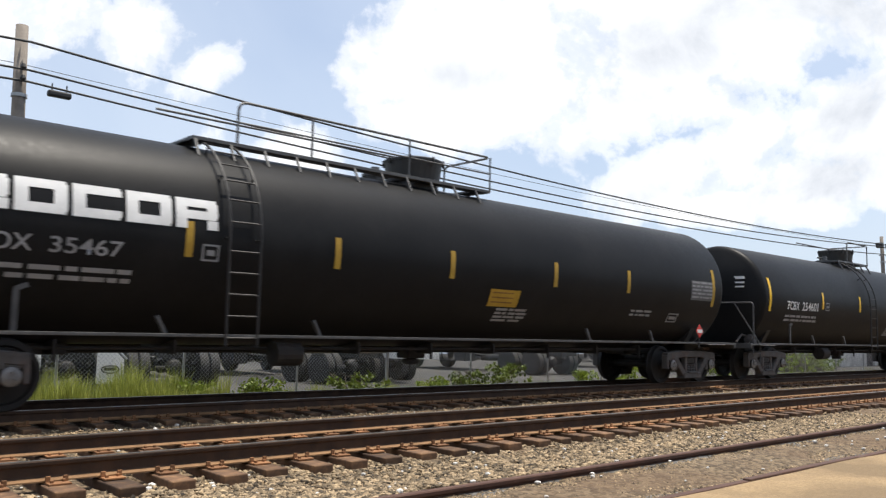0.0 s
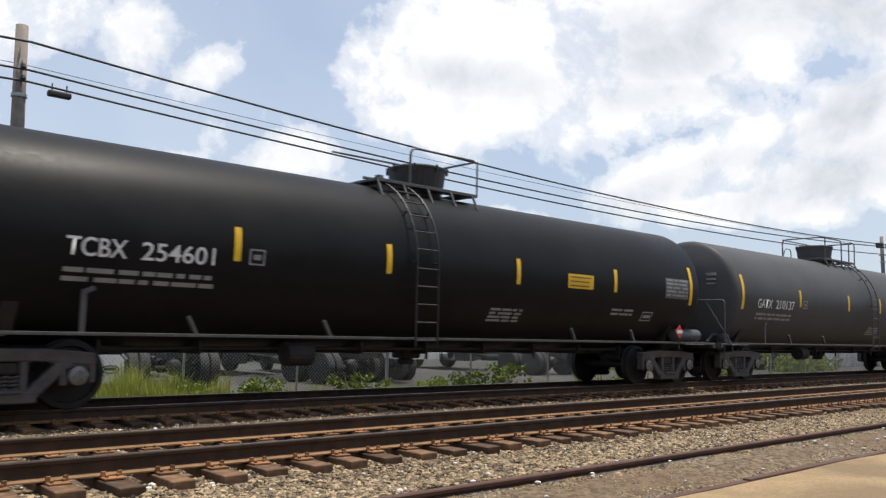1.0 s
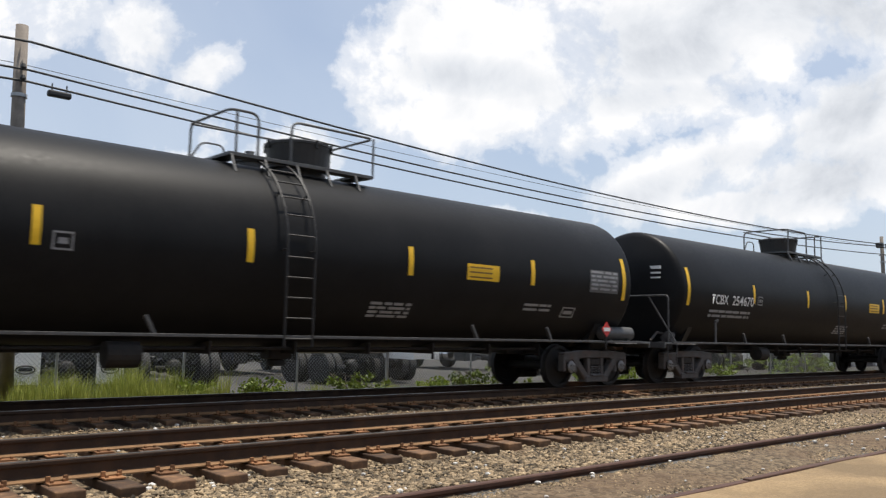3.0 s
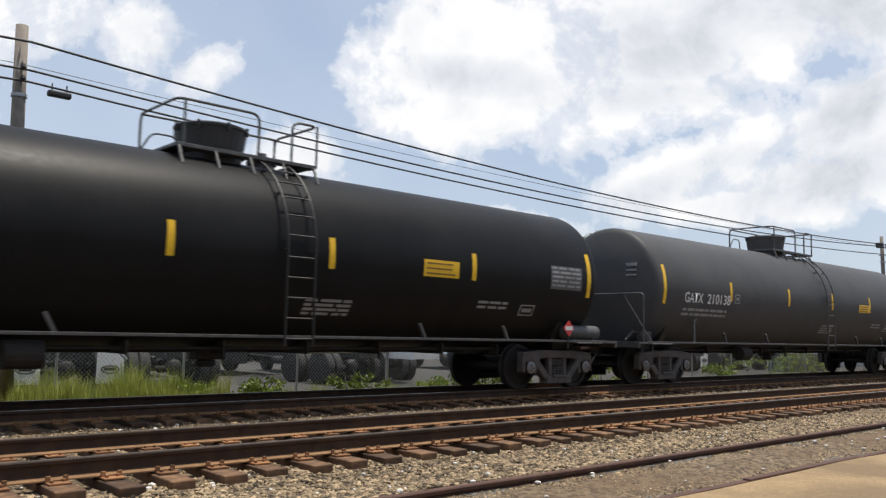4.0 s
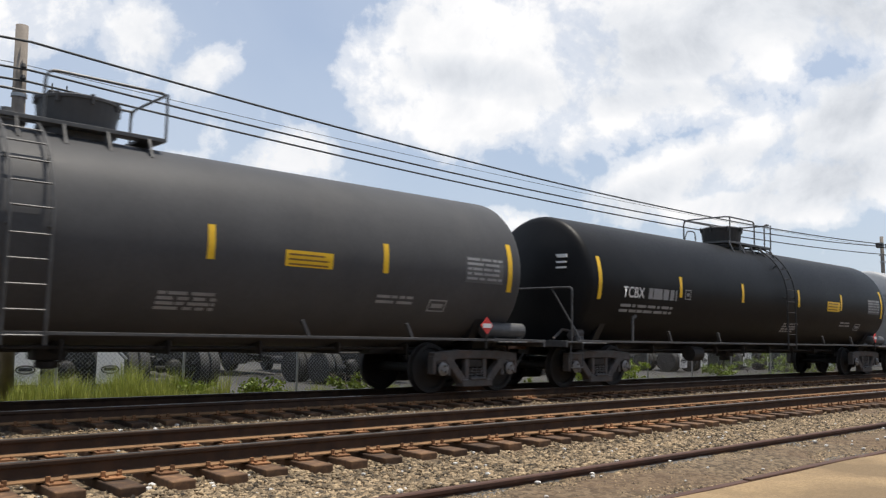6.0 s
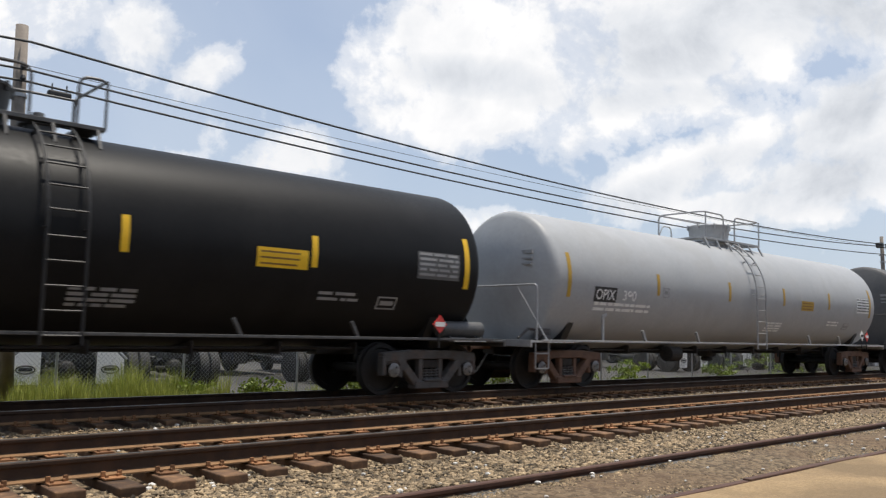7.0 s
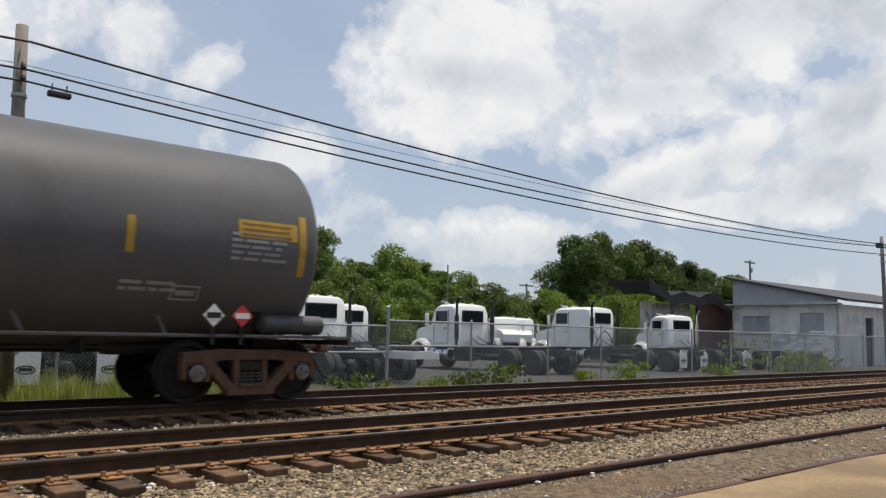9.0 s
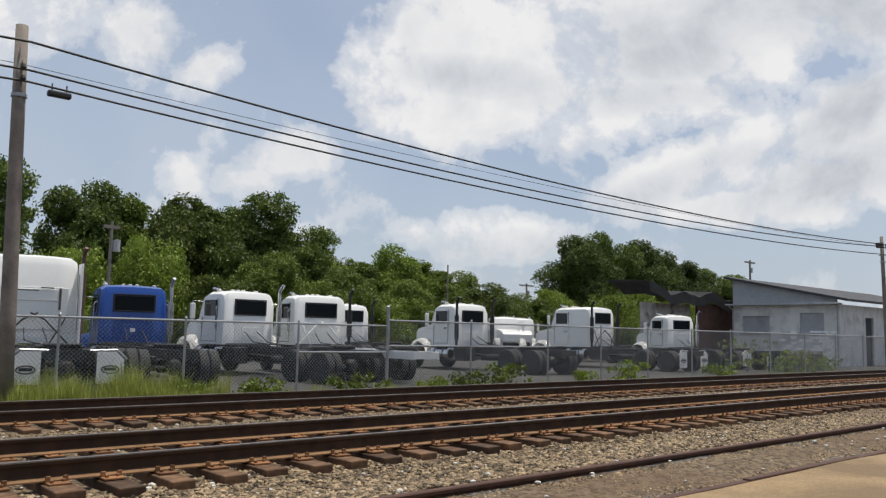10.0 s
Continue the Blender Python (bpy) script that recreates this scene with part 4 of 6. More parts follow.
def under_works(car, half, rnd, spec):
    metal = M["greyrail"] if spec["paint"] == "grey" else M["steel"]
    for q in (-1, 1):
        bm = B()
        box(bm, -half - 0.5, half + 0.5, q * 1.45 - 0.025, q * 1.45 + 0.025, 0.985, 1.03, 0.006)
        part("running_rail", bm, metal if metal is not M["steel"] else M["railing"], car)
        for x in spec.get("props", (-half * 0.62, -half * 0.34, half * 0.42, half * 0.68)):
            bm = B()
            strut(bm, (x, 1.02), (x - 0.13, 1.26), 0.05, q * 1.42 - 0.03, q * 1.42 + 0.03)
            part("rail_bracket", bm, metal if metal is not M["steel"] else M["railing"], car)
    bm = B()
    for y, z in ((-0.5, 0.80), (0.1, 0.74), (0.62, 0.82)):
        tube(bm, [(-half + 1.4, y, z), (half - 1.4, y, z + 0.02)], 0.026, 6)
    for k in range(9):
        x = -half * 0.75 + k * half * 1.5 / 8
        box(bm, x - 0.02, x + 0.02, -0.6, 0.7, 0.72, 0.92)
        box(bm, x - 0.02, x + 0.02, -0.62, -0.58, 0.62 + 0.1 * (k % 2), 0.9)
    part("brake_rigging", bm, M["grime"], car)
    bm = B()
    lathe(bm, [(-0.28, 0.05), (-0.26, 0.19), (0.22, 0.19), (0.26, 0.05)], "x", 16, (half * spec.get("reservoir", -0.36), -0.75, 0.72))
    part("air_reservoir", bm, M["grime"], car, smooth=False)
    bm = B()
    lathe(bm, [(0.50, 0.10), (0.52, 0.16), (0.60, 0.16), (0.62, 0.12), (0.86, 0.14)], "z", 16)
    box(bm, -0.22, 0.22, -0.18, 0.18, 0.62, 0.86, 0.03)
    part("outlet_valve", bm, M["grime"], car)


def tank_car(spec):
    """One tank car; its origin is on the rail head below the middle of the tank."""
    rnd = random.Random(spec["seed"])
    span, paint = spec["span"], M[spec["paint"]]
    half = span / 2 + 0.17
    global TANK_R, TANK_Z
    TANK_R, TANK_Z = spec.get("shell", (1.50, 2.33))
    car = thing("tank_car", pose(spec["x"], YA, 0), spec["label"], "tank car", "tank cars of the passing train")
    part("tank", cached(("tank", span, spec["paint"], TANK_R), lambda: tank_mesh(half, paint)), None, car)
    for s, reach in ((-1, spec["front"]), (1, spec["rear"])):
        build_truck(car, s * (span / 2 - 0.55), spec.get("rusty", False))
        end_works(car, s, s * (span / 2), reach, spec)
    under_works(car, half, rnd, spec)
    ladder(car, spec["ladder"], 0.5, M["greyrail"] if spec["paint"] == "grey" else M["steel"] if spec["paint"] == "black" else M["railing"])
    top_works(car, spec)
    # yellow reflective strips: tall at the two ends, short between
    yellow = M["yellow" if spec["paint"] in ("black", "dusty") and not spec.get("faded") else "dullyellow"]
    for k, x in enumerate(spec["strips"]):
        bm = B()
        tall = k in spec["tall"]
        if tall:
            patch(bm, x - 0.06, x + 0.06, arc_of(1.93), arc_of(2.86), 0.006, 8)
        else:
            patch(bm, x - 0.055, x + 0.055, arc_of(2.10), arc_of(2.60), 0.006, 5)
        part("reflective_strip", bm, yellow, car)
    for x, z0, z1, w in spec["yellow_panels"]:
        bm = B()
        patch(bm, x, x + w, arc_of(z0), arc_of(z1), 0.006, 3)
        panel = part("warning_panel", bm, yellow, car, "yellow panel with small dark print")
        bm = B()
        for k in range(3):
            z = arc_of(z1) - 0.05 - k * (z1 - z0) * 0.3
            patch(bm, x + 0.06, x + w - rnd.uniform(0.06, 0.2), z - 0.028, z, 0.009, 1)
        part("fine_print", bm, M["rustyellow"], panel)
    # reporting marks near the leading end, with small print below
    for words, x, z, w, h, boxed in spec["marks"]:
        if boxed:
            bm = B()
            patch(bm, x - 0.06, x + w + 0.06, arc_of(z) - 0.05, arc_of(z) + h + 0.05, 0.005, 3)
            part("mark_ground", bm, M["steel"], car, "black panel behind the lettering")
        ink = M[spec.get("ink", "white")]
        if not words:
            bm = B()
            bars(bm, x, arc_of(z) + h, w, 1, h, 0.05, rnd)
            tagged(part("faded_mark", bm, M["rustyellow"], car, "worn illegible yellow lettering"), kind="stuff")
        elif words.endswith("  "):
            lettering(words.strip(), x, arc_of(z), w * 0.38, h, ink, car)
            bm = B()
            bars(bm, x + w * 0.46, arc_of(z) + h, w * 0.54, 1, h, 0.05, rnd)
            tagged(part("faded_mark", bm, M["dim"], car, "illegible white lettering"), kind="stuff")
        elif "  " in words:
            a, b = words.split("  ")
            wa = w * (len(a) + 0.4) / (len(a) + len(b) + 1.5)
            wb = w * (len(b) + 0.0) / (len(a) + len(b) + 1.5)
            lettering(a, x, arc_of(z), wa, h, ink, car)
            lettering(b, x + w - wb, arc_of(z), wb, h, ink, car)
        else:
            lettering(words, x, arc_of(z), w, h, ink, car)
    if spec.get("emblem"):
        block_word(car, spec["emblem"][0], arc_of(spec["emblem"][1]), spec["emblem"][2])
    mx = spec["marks"][0][1]
    for bx, bz, bw, rows, rh, gap in ((mx, 1.86, 2.1, 2, 0.065, 0.06), (1.0, 1.62, 0.9, 4, 0.05, 0.035), (span * 0.30, 1.74, 0.8, 2, 0.05, 0.05)):
        bm = B()
        bars(bm, bx, arc_of(bz), bw, rows, rh, gap, rnd)
        tagged(part("small_print", bm, M["white" if spec["paint"] == "grey" else "dim"], car, "faded rows of small print"), kind="stuff")
    bm = B()
    gx = span / 2 - 1.24
    patch(bm, gx, gx + 1.0, arc_of(2.06), arc_of(2.54), 0.005, 3)
    panel = part("data_panel", bm, M["white" if spec["paint"] == "grey" else "plate"], car, "grey data panel with small print")
    bm = B()
    bars(bm, gx + 0.04, arc_of(2.52), 0.92, 5, 0.045, 0.045, rnd)
    for v in bm.verts:
        v.co += Vector((0, v.co.y, v.co.z - TANK_Z)).normalized() * 0.004
    part("fine_print", bm, M["dim"] if spec["paint"] != "grey" else M["plate"], panel)
    for bx, bz, bw in ((spec["strips"][1] + 0.2 if len(spec["strips"]) > 4 else -4, 2.06, 0.26), (gx - 0.75, 1.50, 0.42)):
        bm = B()
        a, b = arc_of(bz), arc_of(bz) + 0.24
        for q in ((bx, bx + bw, a, a + 0.025), (bx, bx + bw, b - 0.025, b), (bx, bx + 0.025, a, b), (bx + bw - 0.025, bx + bw, a, b), (bx + 0.07, bx + bw - 0.07, a + 0.08, b - 0.08)):
            patch(bm, *q, 0.006, 1)
        part("stencil_frame", bm, M["dim"], car)
    # print on the leading head
    bm = B()
    for k in range(3):
        z = 2.82 - 0.12 * k
        a = -half - 0.145 - 0.34 * (1 - (math.hypot(0.85, z - TANK_Z) / TANK_R / 0.955) ** 2) - 0.02
        box(bm, a - 0.004, a + 0.05, -1.0, -0.55 + 0.08 * k, z, z + (0.075 if k == 0 else 0.04))
    part("head_print", bm, M["dim" if spec["paint"] != "black" else "white"], car)
    for x, y, z, red in spec["placards"]:
        placard(car, x, y, z, red)
    if spec.get("cylinder"):
        bm = B()
        x = span / 2 + 0.08
        lathe(bm, [(x - 0.58, 0.03), (x - 0.56, 0.12), (x - 0.53, 0.15), (x + 0.50, 0.15), (x + 0.53, 0.12), (x + 0.55, 0.03)], "x", 24, (0, -1.20, 1.19))
        tank = part("brake_cylinder", bm, M["railing"], car, smooth=False)
        bm = B()
        for k in (-0.35, 0.3):
            box(bm, x + k - 0.03, x + k + 0.03, -1.32, -1.08, 1.0, 1.07, 0.01)
        part("cylinder_cradle", bm, M["steel"], tank)
    return car


# the ten cars, in order from the leading one; x is the place of the car's middle at 0 s
CARS = [
    dict(x=10.48, span=17.8, paint="black", shell=(1.56, 2.41), strips=(-8.8, -5.40, -2.88, -0.36, 2.52, 5.05, 8.70), tall=(0, 6), dome=-0.05, deck0=-5.05, deck1=1.42, ladder=-4.85, marks=[("PROX  35467", -8.25, 2.02, 1.94, 0.21, False)], emblem=(-9.06, 2.50, 0.44), yellow_panels=[(0.7, 1.65, 1.97, 0.82)], faded=True, ink="dim", placards=[(8.1, -1.5, 1.30, True)],
         label="long black tank car with a long top walkway"),
    dict(x=30.28, span=15.94, paint="black", strips=(-7.92, -4.50, -1.66, 1.58, 4.75, 7.85), tall=(0, 5), dome=0.17, deck0=-1.4, deck1=1.17, ladder=-1.15,
         marks=[("TCBX  254601", -6.9, 2.01, 2.05, 0.25, False)], yellow_panels=[(3.1, 2.11, 2.41, 0.85)], placards=[(7.3, -1.5, 1.27, True)], cylinder=True, label="clean black tank car with yellow reflective strips"),
    dict(x=48.66, span=15.94, paint="dusty", strips=(-7.92, -4.51, -1.02, 1.61, 4.81, 7.90), tall=(0, 5), dome=-0.06, deck0=-0.95, deck1=1.58, ladder=0.54,
         marks=[("GATX  210137", -7.1, 2.0, 2.2, 0.25, False)], yellow_panels=[(3.45, 2.09, 2.34, 0.88)], placards=[(7.3, -1.5, 1.27, True)], cylinder=True, label="dusty charcoal tank car with yellow reflective strips"),
    dict(x=67.23, span=15.94, paint="black", strips=(-7.95, -4.38, -1.40, 1.71, 4.89, 7.95), tall=(0, 5), dome=0.28, deck0=-1.42, deck1=1.42, ladder=-0.85,
         marks=[("TCBX  254614", -7.1, 2.01, 2.28, 0.25, False)], yellow_panels=[(3.07, 2.11, 2.41, 0.85)], placards=[(7.3, -1.5, 1.27, True)], cylinder=True, label="clean black tank car with white lettering"),
    dict(x=85.86, span=15.94, paint="black", strips=(-7.98, -4.67, -1.35, 1.35, 4.54, 7.97), tall=(0, 5), dome=-0.1, deck0=-1.0, deck1=1.5, ladder=0.45,
         marks=[("TCBX  254670", -6.9, 2.01, 2.2, 0.25, False)], yellow_panels=[(3.3, 2.11, 2.41, 0.85)], placards=[(7.3, -1.5, 1.27, True)], cylinder=True, label="black tank car with small print on its side"),
    dict(x=104.75, span=15.94, paint="dusty", strips=(-8.00, -4.89, -1.57, 1.40, 4.36, 7.95), tall=(0, 5), dome=0.06, deck0=-0.9, deck1=1.8, ladder=0.69,
         marks=[("GATX  210138", -7.12, 2.0, 2.2, 0.25, False)], yellow_panels=[(3.46, 2.09, 2.34, 0.88)], placards=[(7.3, -1.5, 1.27, True)], cylinder=True, label="dusty charcoal tank car with white lettering"),
    dict(x=123.29, span=15.94, paint="dusty", strips=(-7.92, -4.65, -1.64, 1.67, 4.86, 7.92), tall=(0, 5), dome=0.2, deck0=-1.45, deck1=1.25, ladder=-1.03,
         marks=[("GATX  210139", -7.1, 2.0, 2.2, 0.25, False)], yellow_panels=[(2.9, 2.09, 2.34, 0.88)], placards=[(7.3, -1.5, 1.27, True)], cylinder=True, label="dusty charcoal tank car with a dome on top"),
    dict(x=142.02, span=16.0, paint="black", strips=(-7.95, -4.74, -1.70, 1.62, 4.62, 7.95), tall=(0, 5), dome=-0.1, deck0=-1.0, deck1=1.55, ladder=0.6,
         marks=[("TCBX  ", -7.1, 2.01, 2.2, 0.25, False)], yellow_panels=[(3.6, 2.05, 2.35, 0.9)], placards=[(7.3, -1.5, 1.27, True)], cylinder=True, label="black tank car with yellow warning panel"),
    dict(x=160.93, span=16.2, paint="grey", strips=(-7.98, -4.69, -1.37, 1.70, 4.73, 7.95), tall=(0, 5), dome=0.2, deck0=-1.3, deck1=1.82, ladder=-0.18, rusty=True,
         marks=[("OPIX", -7.05, 1.92, 0.68, 0.23, True), ("390", -6.07, 1.93, 0.5, 0.23, False)], yellow_panels=[(2.83, 2.01, 2.29, 0.8)], placards=[(7.2, -1.5, 1.32, False), (7.6, -1.5, 1.30, True)],
         label="pale grey tank car with rusty trucks"),
    dict(x=179.36, span=13.7, paint="worn", shell=(1.56, 2.41), strips=(-6.89, -3.85, -1.33, 1.41, 4.17, 6.85), tall=(0, 5), dome=-0.17, deck0=-1.2, deck1=1.05, ladder=-0.51, rusty=True,
         marks=[("", -5.6, 2.1, 1.75, 0.20, False)], ink="dullyellow", yellow_panels=[(1.6, 1.66, 1.96, 0.82), (5.75, 2.45, 2.72, 1.0)],
         placards=[(5.45, -1.5, 1.30, False), (5.90, -1.5, 1.30, True)], cylinder=True, label="worn dark grey tank car closing the train"),
]


def build_train():
    made = []
    for k, spec in enumerate(CARS):
        half = spec["span"] / 2
        ahead = (spec["x"] - half - CARS[k - 1]["x"] - CARS[k - 1]["span"] / 2) / 2 if k else 1.5
        behind = (CARS[k + 1]["x"] - CARS[k + 1]["span"] / 2 - spec["x"] - half) / 2 if k < len(CARS) - 1 else 1.5
        spec.update(seed=20 + k, front=ahead, rear=behind)
        made.append((tank_car(spec), spec))
    return made


# ---- fence, poles and wires ----
def build_fence():
    fence = thing("chain_link_fence", pose(0, 16.2, 0), "galvanised chain-link fence along the truck yard", "fence")
    base = -0.45
    posts = [-2.5, 0.2, 2.6, 5.1, 7.58, 10.3, 12.9, 15.8, 19.0, 21.6, 24.2, 27.0, 29.8, 33.0, 36.2, 39.4, 42.6, 45.8, 49.0]
    for x in posts:
        top = 1.30 if x < 12 else 1.44
        bm = B()
        tall = 1.72 if abs(x - 12.9) < 0.1 else top
        r = 0.042 if tall > 1.5 else 0.026
        tube(bm, [(x, 0, base - 0.1), (x, 0, tall)], r, 10)
        lathe(bm, [(tall, r * 1.25), (tall + 0.03, r * 1.2), (tall + 0.06, 0.01)], "z", 10, (x, 0, 0))
        part("post", bm, M["galv"], fence)
    for a, b, z in ((-2.5, 12.9, 1.27), (12.9, 49.0, 1.41), (10.3, 12.9, 0.62), (12.9, 19.0, 0.78)):
        bm = B()
        tube(bm, [(a, 0, z), (b, 0, z)], 0.022, 8)
        part("rail_pipe", bm, M["galv"], fence)
    # woven wire: two sets of slanting strands, slightly waved
    step, r = 0.085, 0.0032
    for a, b, top in ((-2.5, 12.9, 1.27), (12.9, 49.0, 1.41)):
        verts, faces = [], []
        tall = top - base
        n = int((b - a + tall) / step)
        for lean in (-1, 1):
            for k in range(n):
                x0 = a - tall + k * step if lean > 0 else a + k * step
                p, q = Vector((x0, 0, base)), Vector((x0 + lean * tall, 0, top))
                if lean < 0:
                    p, q = Vector((x0, 0, base)), Vector((x0 - tall, 0, top))
                lo, hi = 0.0, 1.0
                d = q - p
                if d.x > 0:
                    lo, hi = max(0, (a - p.x) / d.x), min(1, (b - p.x) / d.x)
                else:
                    lo, hi = max(0, (b - p.x) / d.x), min(1, (a - p.x) / d.x)
                if hi - lo < 0.02:
                    continue
                s, e = p + d * lo, p + d * hi
                i = len(verts)
                off = 0.003 * lean
                for c in (s, e):
                    verts += [(c.x - r, off, c.z), (c.x + r, off - r, c.z), (c.x + r, off + r, c.z)]
                faces += [(i, i + 1, i + 4, i + 3), (i + 1, i + 2, i + 5, i + 4), (i + 2, i, i + 3, i + 5)]
        me = bpy.data.meshes.new("wire_mesh")
        me.from_pydata(verts, [], faces)
        tagged(part("wire_mesh", me, M["galv"], fence, "diamond wire mesh"), kind="stuff")


def utility_pole(x, y, lean, arms, girth=1.0):
    pole = thing("utility_pole", pose(x, y, -0.45), "weathered grey-brown wooden utility pole", "utility pole", "poles along the tracks")
    bm = B()
    top = 6.85
    tube(bm, [(lean * t, 0, top * t) for t in (0, 0.25, 0.5, 0.75, 1)], 0.14 * girth, 14, r_end=0.105 * girth)
    part("shaft", bm, M["wood"], pole, smooth=True)
    for z in arms:
        bm = B()
        tube(bm, [(lean * z / top - 0.02, -0.19, z), (lean * z / top, 0.16, z)], 0.02, 6)
        lathe(bm, [(z - 0.05, 0.03), (z, 0.05), (z + 0.06, 0.03)], "z", 10, (lean * z / top, -0.2, 0))
        part("insulator", bm, M["steel"], pole)
    bm = B()
    lathe(bm, [(5.55, 0.125), (5.55, 0.135), (5.61, 0.135), (5.61, 0.125)], "z", 14, (lean * 0.8, 0, 0))
    part("band", bm, M["galv"], pole)
    if arms[0] > 6.3:
        bm = B()
        box(bm, lean - 0.55, lean - 0.25, -0.2, 0.1, 6.25, 6.5, 0.03)
        part("junction_box", bm, M["steel"], pole)
    return pole


def build_wires():
    for name, z1, z2, sag, r, dy in (("power_cable", 6.08, 5.97, 0.52, 0.022, -0.2), ("power_cable", 5.57, 5.85, 0.52, 0.020, -0.2), ("telephone_cable", 5.36, 5.46, 0.46, 0.020, -0.2), ("thin_wire", 5.75, 5.9, 0.30, 0.006, 0.15)):
        bm = B()
        path = []
        for a, b, za, zb in ((-35.0, 4.05, z2, z1), (4.05, 43.3, z1, z2), (43.3, 83.0, z2, z1)):
            for k in range(24):
                t = k / 24
                path.append((a + (b - a) * t, 15.6 + dy, za + (zb - za) * t - sag * 4 * t * (1 - t)))
        path.append((83.0, 15.6 + dy, z1))
        tube(bm, path, r, 6)
        tagged(part(name, bm, M["cable"]), "black overhead cable sagging between poles", "cable", "overhead cables")
    bm = B()
    box(bm, 4.38, 4.78, 15.33, 15.47, 5.18, 5.29, 0.03)
    tube(bm, [(4.45, 15.4, 5.28), (4.45, 15.4, 5.42)], 0.012, 6)
    tube(bm, [(4.70, 15.4, 5.28), (4.70, 15.4, 5.42)], 0.012, 6)
    tagged(part("splice_box", bm, M["steel"]), "black splice box hung on the cable", "cable box")


# ---- trucks in the yard ----
def lorry_wheel(parent, x, y, r=0.5, width=0.28, rim="chrome"):
    bm = B()
    lathe(bm, [(-width / 2, r * 0.58), (-width / 2, r * 0.9), (-width * 0.4, r), (width * 0.4, r), (width / 2, r * 0.9), (width / 2, r * 0.58)], "x", 28)
    tyre = part("wheel", bm, M["tyre"], parent, at=pose(x, y, r), smooth=False)
    bm = B()
    lathe(bm, [(-width * 0.42, 0.02), (-width * 0.40, r * 0.25), (-width * 0.2, r * 0.32), (-width * 0.15, r * 0.5), (-width * 0.45, r * 0.58), (width * 0.45, r * 0.58), (width * 0.15, r * 0.5), (width * 0.2, r * 0.3), (width * 0.4, 0.02)], "x", 24)
    part("rim", bm, M[rim], tyre)


def lorry(x, y, heading, paint, kind, label, flaps=False, back=3.6, stacks=(1,), pipe="chassis"):
    """A road tractor or bare chassis; local y points forward, the cab's back wall is at y = 0."""
    body = M["cabblue" if paint == "blue" else "cabwhite"]
    t = thing("road_tractor", pose(x, y, -0.47, rz=heading), label, "truck", "trucks parked in the yard")
    frame_paint = M["chassis"] if kind != "bare" else M["cabwhite"]
    for s in (-1, 1):
        bm = B()
        box(bm, s * 0.42 - 0.04, s * 0.42 + 0.04, -back, 3.4, 0.78, 1.02, 0.01)
        part("frame_rail", bm, frame_paint, t)
    bm = B()
    for k in range(int(back / 0.9) + 1):
        yy = -back + 0.02 + k * 0.9
        box(bm, -0.378, 0.378, yy, yy + 0.09, 0.80, 0.99)
    part("cross_member", bm, frame_paint, t)
    axles = (-back + 1.0, -back + 2.35) if kind != "bare" else (-back + 3.0, -back + 4.35)
    for yy in axles:
        for s in (-1, 1):
            lorry_wheel(t, s * 0.78, yy)
            lorry_wheel(t, s * 1.08, yy)
        bm = B()
        tube(bm, [(-0.92, yy, 0.5), (0.92, yy, 0.5)], 0.085, 10)
        lathe(bm, [(-0.24, 0.05), (-0.20, 0.17), (-0.05, 0.23), (0.10, 0.21), (0.22, 0.06)], "y", 16, (0.05, yy, 0.52))
        for s in (-1, 1):
            lathe(bm, [(0.62, 0.12), (0.66, 0.14), (0.80, 0.14), (0.83, 0.08)], "z", 14, (s * 0.56, yy - 0.12, 0))
        part("drive_axle", bm, M["chassis"], t)
    for s in (-1, 1):
        lorry_wheel(t, s * 1.02, 2.7)
    # propeller shaft, suspension, air tanks and boxes between and below the rails
    bm = B()
    tube(bm, [(0, axles[1], 0.56), (0, 0.6, 0.72), (0, 2.2, 0.80)], 0.06, 10)
    for s in (-1, 1):
        strut_a, strut_b = axles[0] - 0.35, axles[1] + 0.45
        box(bm, s * 0.50 - 0.05, s * 0.50 + 0.05, strut_a, strut_b, 0.60, 0.70, 0.02)
        box(bm, s * 0.50 - 0.07, s * 0.50 + 0.07, sum(axles) / 2 - 0.2, sum(axles) / 2 + 0.2, 0.45, 0.80, 0.03)
    part("suspension", bm, M["chassis"], t)
    for s in (-1, 1):
        bm = B()
        lathe(bm, [(-0.42, 0.02), (-0.38, 0.13), (0.38, 0.13), (0.42, 0.02)], "y", 16, (s * 0.62, axles[1] + 1.25, 0.62))
        part("air_tank", bm, M["chrome"] if kind == "bare" else M["chassis"], t)
        bm = B()
        box(bm, s * 0.82 - 0.30, s * 0.82 + 0.30, -0.75, -0.05, 0.42, 0.98, 0.03)
        box(bm, s * 0.82 - 0.31, s * 0.82 + 0.31, -0.55, -0.50, 0.42, 0.99, 0.005)
        part("battery_box", bm, M["chassis"], t)
    w = {"sleeper": 1.2, "bare": 1.08}.get(kind, 1.06)
    z0, top = 1.05, {"sleeper": 3.68, "low_sleeper": 3.15}.get(kind, 2.95)
    deep = 2.6 if "sleeper" in kind else 1.62
    # cab shell: walls lean in towards a crowned roof, windscreen slopes
    bm = B()
    prof = [(0, z0), (-0.01, top - 0.32), (0.10, top - 0.07), (0.34, top), (deep - 0.5, top - 0.01), (deep - 0.22, top - 0.13), (deep, top - 0.88), (deep, z0)]
    rings = []
